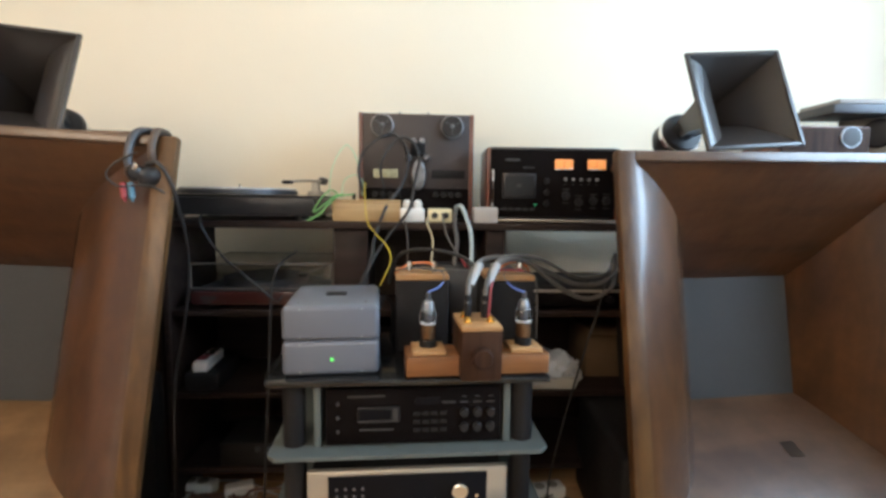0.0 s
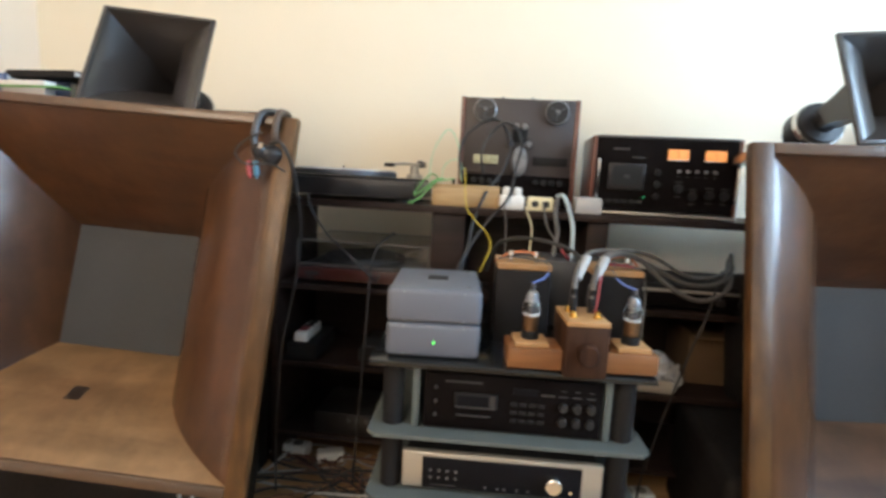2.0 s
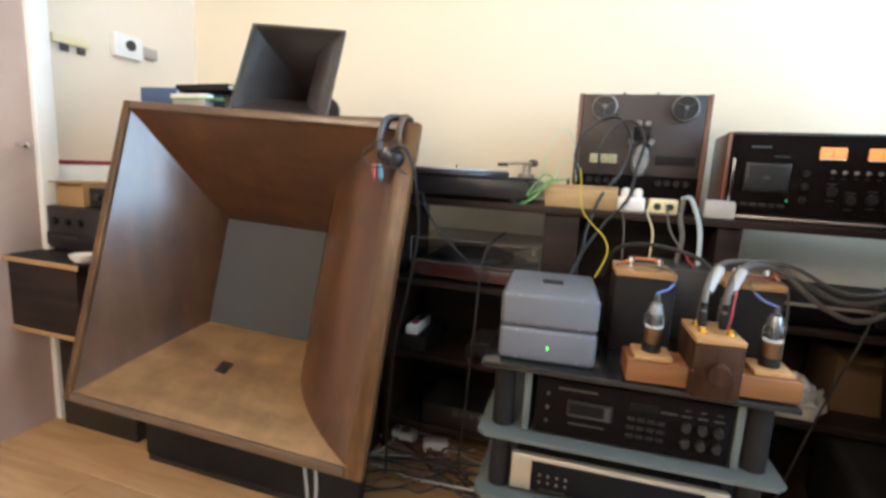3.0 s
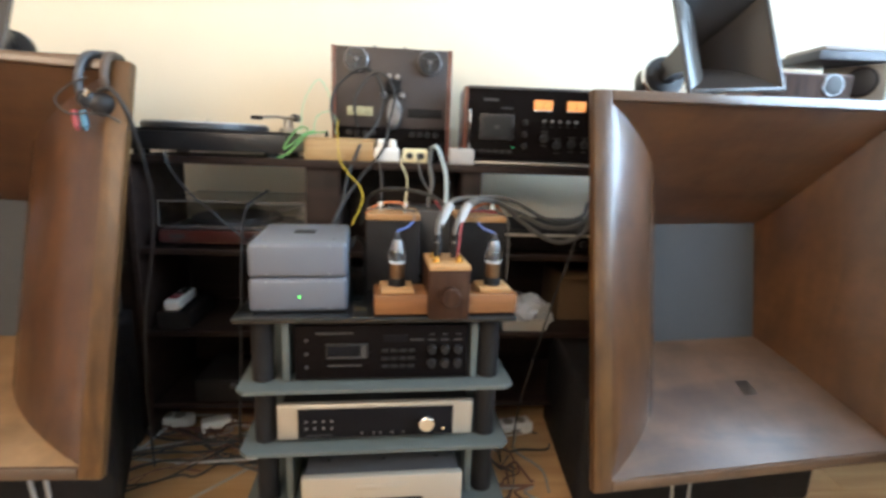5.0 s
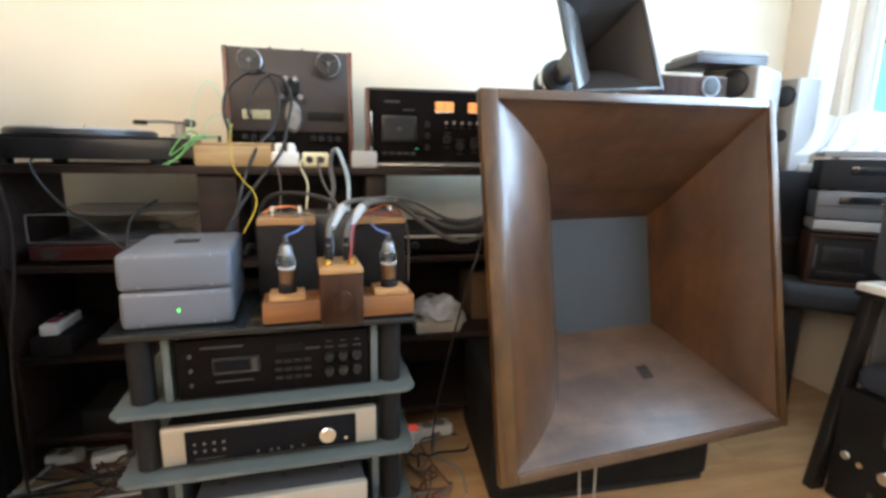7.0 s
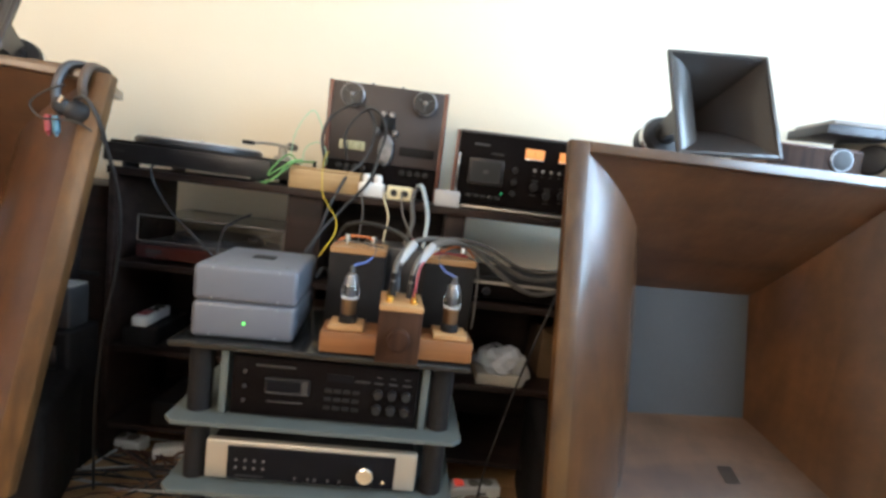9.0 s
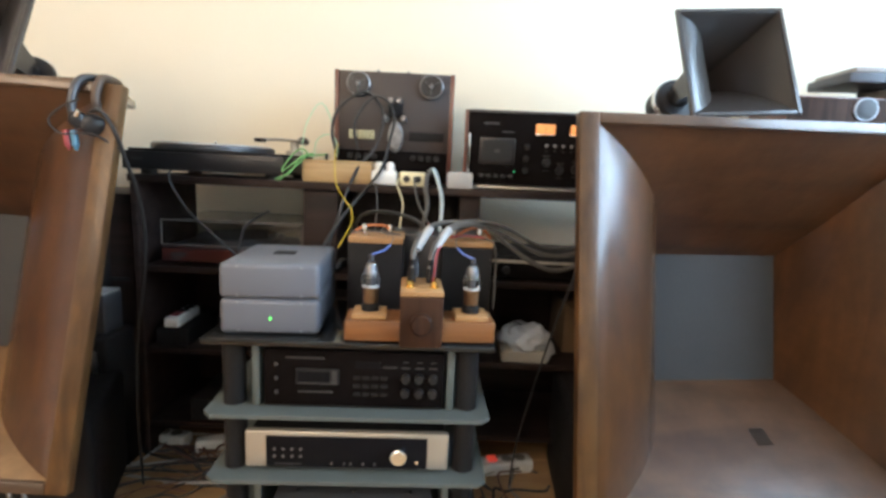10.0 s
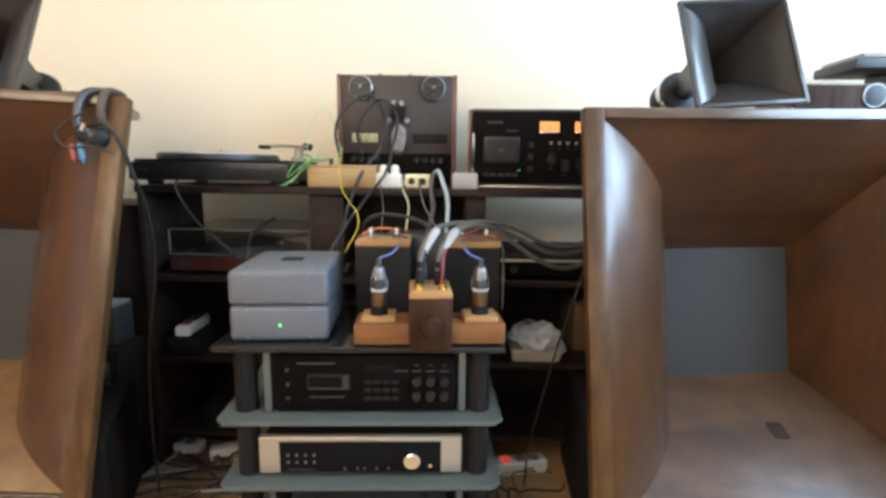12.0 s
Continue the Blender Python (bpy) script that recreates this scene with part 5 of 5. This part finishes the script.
cable("wire", [(-0.340, 1.49, 0.906), (-0.30, 1.495, 0.925), (-0.27, 1.505, 0.973), (-0.24, 1.53, 0.985)], 0.0024, GREEN, "bright green wire tangle beside the wooden box", GRP)
cable("wire", [(-0.295, 1.60, 0.975), (-0.284, 1.6, 1.067), (-0.24, 1.6, 1.138), (-0.207, 1.6, 1.094), (-0.199, 1.6, 1.033), (-0.192, 1.62, 0.98)], 0.0018, MINT, "thin pale green wire arching over the box", GRP, 6)
cable("wire", [(-0.254, 1.58, 0.972), (-0.244, 1.58, 1.024), (-0.212, 1.58, 1.045), (-0.192, 1.60, 1.032), (-0.188, 1.62, 0.99)], 0.0018, MINT, "thin pale green wire arching over the box", GRP, 6)
PALEHOSE = shade("pale_blue_grey_hose", (0.40, 0.48, 0.52), 0.4, vary=0.1)
cable("mains_cable", [(0.108, 1.54, 0.945), (0.100, 1.492, 0.935), (0.098, 1.482, 0.895), (0.105, 1.46, 0.849), (0.094, 1.42, 0.79), (0.09, 1.40, 0.70)], 0.0065, GREYCAB, "grey mains cable hanging from the top shelf", GRP)
cable("mains_cable", [(0.105, 1.54, 0.948), (0.118, 1.50, 0.952), (0.132, 1.475, 0.92), (0.146, 1.46, 0.866), (0.144, 1.42, 0.791), (0.14, 1.40, 0.71)], 0.006, PALEHOSE, "pale blue grey cable hanging from the top shelf", GRP)
cable("wire", [(0.02, 1.505, 0.925), (0.014, 1.49, 0.905), (0.033, 1.48, 0.854), (0.029, 1.45, 0.79), (0.03, 1.44, 0.72)], 0.0022, CREAM, "cream mains lead below the socket", GRP)
cable("wire", [(0.062, 1.505, 0.93), (0.066, 1.485, 0.9), (0.079, 1.47, 0.855), (0.113, 1.4, 0.805)], 0.003, GREYCAB, "thin grey lead below the socket", GRP)
cable("wire", [(0.113, 1.4, 0.805), (0.12, 1.37, 0.793), (0.125, 1.35, 0.788)], 0.0035, RED, "short red lead end", GRP)
cable("wire", [(-0.051, 1.495, 0.91), (-0.042, 1.487, 0.851), (-0.041, 1.45, 0.79), (-0.04, 1.42, 0.70)], 0.0022, GREYCAB, "thin grey lead below the adaptor", GRP)
cable("interconnect", [(0.095, 1.03, 0.735), (0.095, 1.03, 0.764), (0.099, 1.05, 0.8), (0.12, 1.1, 0.829), (0.155, 1.15, 0.838), (0.215, 1.2, 0.834), (0.28, 1.25, 0.811), (0.342, 1.28, 0.783), (0.412, 1.3, 0.752), (0.495, 1.34, 0.749), (0.56, 1.40, 0.775), (0.60, 1.50, 0.80)], 0.006, GREYCAB, "thick grey brown interconnect arching across to the shelf", GRP)
cable("interconnect", [(0.131, 1.03, 0.735), (0.131, 1.03, 0.765), (0.139, 1.05, 0.801), (0.163, 1.1, 0.825), (0.204, 1.15, 0.836), (0.261, 1.2, 0.822), (0.311, 1.22, 0.784), (0.373, 1.25, 0.741), (0.447, 1.29, 0.714), (0.526, 1.34, 0.732), (0.57, 1.42, 0.77), (0.60, 1.50, 0.81)], 0.006, GREYCAB, "thick grey brown interconnect arching across to the shelf", GRP)
cable("interconnect", [(0.135, 1.06, 0.738), (0.14, 1.075, 0.79), (0.165, 1.12, 0.83), (0.22, 1.17, 0.842), (0.30, 1.22, 0.826), (0.38, 1.26, 0.785), (0.45, 1.31, 0.768), (0.53, 1.37, 0.776), (0.58, 1.47, 0.80)], 0.005, GREYCAB, "thick grey brown interconnect arching across to the shelf", GRP)
cable("interconnect", [(0.099, 1.06, 0.738), (0.101, 1.065, 0.775), (0.118, 1.1, 0.812), (0.099, 1.14, 0.838), (0.039, 1.2, 0.85), (-0.026, 1.25, 0.845), (-0.068, 1.31, 0.814), (-0.09, 1.36, 0.74)], 0.0045, RUBBER, "black interconnect arching behind the amplifier", GRP)
for a, b in (((0.101, 1.048, 0.792), (0.126, 1.092, 0.831)), ((0.140, 1.050, 0.796), (0.166, 1.095, 0.830))):
    tagged(part("cable_sleeve", turned(a, b, ((0, 0.0075), (0.1, 0.0085), (0.9, 0.0092), (1, 0.0085)), 16), SLEEVE), "white paper sleeve round an interconnect", "cable sleeve", "white cable sleeves")
for x, y in ((0.095, 1.03), (0.131, 1.03)):
    tagged(part("phono_plug", turned((x, y, 0.728), (x, y, 0.775), ((0, 0.008), (0.6, 0.008), (0.65, 0.0065), (1, 0.006)), 16), MATT), "black phono plug in a gold socket", "plug", "phono plugs")
for x, y in ((0.099, 1.065), (0.135, 1.07)):
    tagged(part("phono_plug", turned((x, y, 0.731), (x, y, 0.778), ((0, 0.008), (0.6, 0.008), (0.65, 0.0065), (1, 0.006)), 16), GUN), "grey metal phono plug in a gold socket", "plug", "phono plugs")
for sgn, x0 in ((1, 0.012), (-1, 0.218)):
    way = [(x0 + sgn * a, b, c) for a, b, c in ((0.0, 1.040, 0.779), (0.010, 1.047, 0.782), (0.022, 1.056, 0.786), (0.033, 1.070, 0.795), (0.036, 1.095, 0.806), (0.026, 1.130, 0.811), (0.010, 1.170, 0.801))]
    tagged(part("lead_sleeve", hose(way[:4], 0.0021, 8), BLUE), "blue sleeve on a valve cap lead", "cable sleeve", "valve cap sleeves")
    cable("grid_lead", way[3:], 0.0012, GREYCAB, "thin grey lead to a valve cap", "valve cap leads", 6)
cable("wire", [(0.137, 1.022, 0.728), (0.140, 1.020, 0.752), (0.143, 1.028, 0.785), (0.150, 1.05, 0.80)], 0.0022, RED, "thin red lead beside a phono plug", GRP, 6)
for pts, mt in (([(-0.062, 1.2, 0.800), (-0.041, 1.2, 0.806), (-0.006, 1.2, 0.806), (0.026, 1.2, 0.803), (0.055, 1.2, 0.800)], GREYCAB), ([(-0.066, 1.22, 0.79), (-0.050, 1.2, 0.806), (-0.026, 1.2, 0.818), (0.013, 1.2, 0.820), (0.029, 1.2, 0.812)], ORANGE), ([(0.177, 1.2, 0.802), (0.209, 1.2, 0.806), (0.242, 1.2, 0.802), (0.272, 1.19, 0.792), (0.279, 1.18, 0.744), (0.278, 1.17, 0.64)], GREYCAB), ([(0.184, 1.22, 0.802), (0.223, 1.22, 0.820), (0.253, 1.22, 0.815), (0.272, 1.22, 0.79)], ORANGE), ([(0.17, 1.19, 0.80), (0.20, 1.185, 0.806), (0.25, 1.19, 0.803)], RED)):
    cable("hookup_wire", pts, 0.0026, mt, "short hook-up wire across a transformer lid", "hook-up wires", 6)
cable("wire", [(-0.656, 1.52, 0.92), (-0.652, 1.492, 0.902), (-0.631, 1.488, 0.855), (-0.576, 1.47, 0.793), (-0.506, 1.45, 0.741), (-0.442, 1.46, 0.679), (-0.43, 1.50, 0.66), (-0.42, 1.56, 0.70)], 0.003, RUBBER, "thin dark lead drooping from the turntable", GRP)
cable("wire", [(-0.40, 1.60, 0.80), (-0.425, 1.49, 0.77), (-0.442, 1.482, 0.72), (-0.445, 1.47, 0.66), (-0.45, 1.44, 0.4), (-0.47, 1.43, 0.006)], 0.0038, RUBBER, "black lead hanging over the second shelf", GRP)
cable("wire", [(-0.538, 1.152, 0.903), (-0.553, 1.20, 0.83), (-0.585, 1.26, 0.74), (-0.620, 1.30, 0.62), (-0.655, 1.32, 0.48), (-0.675, 1.33, 0.25), (-0.69, 1.36, 0.006)], 0.0038, RUBBER, "black lead hanging beside the walnut horn", GRP)
cable("wire", [(0.56, 1.45, 0.77), (0.524, 1.42, 0.651), (0.488, 1.42, 0.527), (0.443, 1.43, 0.329), (0.405, 1.44, 0.129), (0.39, 1.42, 0.006)], 0.003, RUBBER, "thin black lead running to the floor", GRP)
cable("wire", [(-0.105, 1.24, 0.70), (-0.095, 1.27, 0.72), (-0.075, 1.29, 0.69), (-0.08, 1.31, 0.60), (-0.09, 1.36, 0.55)], 0.005, RUBBER, "black lead behind the amplifier", GRP)

# ---------- headphones hung on the left horn ----------
ob = thing("headphones", pose(-0.597, 1.094, 1.004) @ Matrix.Diagonal((0.85, 0.9, 0.85, 1)), "dark grey headphones hung over the horn edge", "headphones")
HX, HY, HZ = -0.625, 1.115, 1.0
rel = lambda pts: [(x - HX, y - HY, z - HZ) for x, y, z in pts]
part("headband", hose(rel([(-0.640, 1.118, 1.00), (-0.650, 1.112, 1.045), (-0.646, 1.118, 1.09), (-0.638, 1.14, 1.122), (-0.62, 1.19, 1.128), (-0.605, 1.215, 1.122)]), 0.010, 12), GUN, ob)
part("headband", hose(rel([(-0.600, 1.130, 1.045), (-0.597, 1.122, 1.08), (-0.595, 1.142, 1.122), (-0.598, 1.19, 1.126), (-0.605, 1.215, 1.122)]), 0.010, 12), PATCHWOOD, ob)
for x, y, z, r in ((-0.602, 1.118, 1.012, 0.027), (-0.628, 1.105, 1.022, 0.020)):
    cup = part("ear_cup", turned((x - HX - 0.012, y - HY + 0.012, z - HZ), (x - HX + 0.01, y - HY - 0.016, z - HZ - 0.004), ((0, r * 0.8), (0.2, r), (0.7, r), (0.9, r * 0.8), (1, r * 0.4)), 24), BLACK, ob)
part("yoke", rod(rel([(-0.622, 1.088, 1.028)])[0], rel([(-0.612, 1.085, 1.040)])[0], 0.006, 10), CHROME, ob, "bright steel yoke")
part("cord", hose(rel([(-0.602, 1.105, 1.04), (-0.575, 1.10, 1.045), (-0.557, 1.105, 1.02), (-0.546, 1.12, 0.976), (-0.548, 1.14, 0.935), (-0.556, 1.18, 0.88)]), 0.005, 8), RUBBER, ob)
part("cord", hose(rel([(-0.62, 1.1, 1.068), (-0.658, 1.095, 1.05), (-0.69, 1.09, 1.016), (-0.666, 1.09, 0.987), (-0.623, 1.095, 0.988), (-0.585, 1.10, 0.985), (-0.550, 1.125, 0.955)]), 0.0025, 8), RUBBER, ob)
for x, mt, nm in ((-0.658, RED, "red_plug"), (-0.640, TEAL, "teal_plug")):
    part(nm, turned((x - HX, 1.10 - HY, 0.995 - HZ), (x - HX + 0.004, 1.10 - HY, 0.948 - HZ), ((0, 0.006), (0.1, 0.008), (0.8, 0.008), (0.85, 0.004), (1, 0.003)), 14), mt, ob)

# ---------- tangle of cables and power strips on the floor ----------
rnd = random.Random(11)


def floor_cable(x0, y0, x1, y1, r, mt, label, n=6, swing=0.075):
    pts = []
    ph = rnd.uniform(0, 6.28)
    for i in range(n):
        f = i / (n - 1)
        pts.append((x0 + (x1 - x0) * f + swing * rnd.uniform(-1, 1) * math.sin(math.pi * f), y0 + (y1 - y0) * f + swing * rnd.uniform(-1, 1) * math.sin(math.pi * f), r + 0.001 + 0.022 * abs(math.sin(ph + 5 * f)) * math.sin(math.pi * f)))
    return cable("floor_cable", pts, r, mt, label, "cables on the floor", 6)


BROWNCAB = shade("brown_twin_flex", (0.16, 0.07, 0.045), 0.5, vary=0.2)
PALECAB = shade("off_white_flex", (0.27, 0.25, 0.22), 0.5, vary=0.1)
WHITECAB = shade("white_flex", (0.42, 0.41, 0.40), 0.45, vary=0.08)
for i in range(26):
    mt, lb = ((RUBBER, "black cable in a tangle on the floor"), (BROWNCAB, "brown twin flex in a tangle on the floor"), (WHITECAB, "white flex in a tangle on the floor"), (GREYCAB, "grey cable in a tangle on the floor"))[(0, 1, 0, 3, 2, 1, 1, 0)[i % 8]]
    floor_cable(rnd.uniform(-0.90, -0.70), rnd.uniform(1.22, 1.62), rnd.uniform(-0.46, -0.24), rnd.uniform(1.30, 1.62), rnd.choice((0.0022, 0.003, 0.004)), mt, lb)
for i in range(11):
    mt, lb = ((RUBBER, "black cable in a tangle on the floor"), (BROWNCAB, "brown twin flex in a tangle on the floor"), (GREYCAB, "grey cable in a tangle on the floor"), (PALECAB, "off-white flex in a tangle on the floor"))[(1, 3, 2, 1, 0, 1, 3, 2)[i % 8]]
    floor_cable(rnd.uniform(0.26, 0.34), rnd.uniform(1.0, 1.62), rnd.uniform(0.36, 0.52), rnd.uniform(1.12, 1.62), rnd.choice((0.0022, 0.003, 0.004)), mt, lb, 6, 0.055)
for pts in ([(0.70, 1.06, 0.30), (0.695, 1.04, 0.2), (0.69, 1.02, 0.08), (0.66, 0.98, 0.0045)], [(0.74, 1.06, 0.30), (0.74, 1.04, 0.2), (0.725, 1.01, 0.08), (0.70, 0.97, 0.0045)]):
    cable("speaker_lead", pts, 0.0035, PALECAB, "off-white speaker lead hanging below the horn", "speaker leads")
for pts in ([(-0.80, 1.05, 0.29), (-0.77, 1.03, 0.16), (-0.73, 1.0, 0.03), (-0.66, 0.98, 0.004)], [(-0.76, 1.05, 0.29), (-0.74, 1.03, 0.16), (-0.71, 1.0, 0.03), (-0.55, 1.2, 0.006), (-0.40, 1.36, 0.006)]):
    cable("speaker_lead", pts, 0.0045, PALECAB, "off-white speaker lead hanging below the horn", "speaker leads")


def floor_strip(m, label, lit):
    ob = thing("floor_power_strip", m, label, "power strip", "power strips on the floor")
    part("body", boxed(0, 0, 0, 0.17, 0.055, 0.042, 0.008, 3), WHITE, ob)
    part("switch", boxed(0.02, 0.012, 0.0425, 0.05, 0.043, 0.049, 0.003), REDLED if lit else RED, ob, "red rocker switch")
    for x in (0.085, 0.13):
        part("socket_hole", turned((x, 0.0275, 0.042), (x, 0.0275, 0.0435), ((0, 0.018), (1, 0.018)), 16), PALECAB, ob)
    return ob


floor_strip(pose(0.315, 1.47, 0.001, 0, 0, 12), "white power strip with glowing red switch on the floor", True)
floor_strip(pose(-0.84, 1.56, 0.001, 0, 0, -6), "white power strip among cables on the floor", False)
ob = thing("white_plug_adaptor", pose(-0.62, 1.52, 0.001, 0, 0, 20), "white plug adaptor lying among floor cables", "plug adaptor")
part("body", boxed(0, 0, 0, 0.09, 0.045, 0.04, 0.008, 3), WHITE, ob)
part("pin", rod((0.09, 0.022, 0.02), (0.105, 0.022, 0.02), 0.003, 8), CHROME, ob)

# ---------- floor planks ----------
plank_w, plank_l = 0.19, 1.25


def plank_mesh(length, width):
    data = bpy.data.meshes.new("plank")
    b = boxed(0.0008, 0.0008, -0.006, length - 0.0008, width - 0.0008, 0.0, 0.0012, 1)
    b.to_mesh(data)
    b.free()
    data.materials.append(FLOORWOOD)
    return data


me = plank_mesh(plank_l, plank_w)
n_, l_ = FLOORWOOD.node_tree.nodes, FLOORWOOD.node_tree.links
info, off, tint = n_.new("ShaderNodeObjectInfo"), n_.new("ShaderNodeVectorMath"), n_.new("ShaderNodeHueSaturation")
mapping = [n for n in n_ if n.type == "MAPPING"][0]
mul = n_.new("ShaderNodeMath")
mul.operation, mul.inputs[1].default_value = "MULTIPLY", 37.0
l_.new(info.outputs["Random"], mul.inputs[0])
l_.new(mul.outputs[0], mapping.inputs["Location"])
val = n_.new("ShaderNodeMapRange")
val.inputs["To Min"].default_value, val.inputs["To Max"].default_value = 0.82, 1.16
l_.new(info.outputs["Random"], val.inputs["Value"])
bsdf = n_["Principled BSDF"]
src = bsdf.inputs["Base Color"].links[0].from_socket
l_.new(src, tint.inputs["Color"])
l_.new(val.outputs["Result"], tint.inputs["Value"])
l_.new(tint.outputs["Color"], bsdf.inputs["Base Color"])
y = YF
while y < YB - 0.01:
    x = XL - rnd.uniform(0.1, 1.1)
    wide = min(plank_w, YB - y)
    while x < XR - 0.01:
        x0, x1 = max(x, XL), min(x + plank_l, XR)
        whole = x1 - x0 > plank_l - 1e-4 and wide > plank_w - 1e-4
        o = new("plank", me if whole else plank_mesh(x1 - x0, wide))
        o.parent = floor_ob
        o.location = (x0, y, 0)
        x += plank_l
    y += plank_w
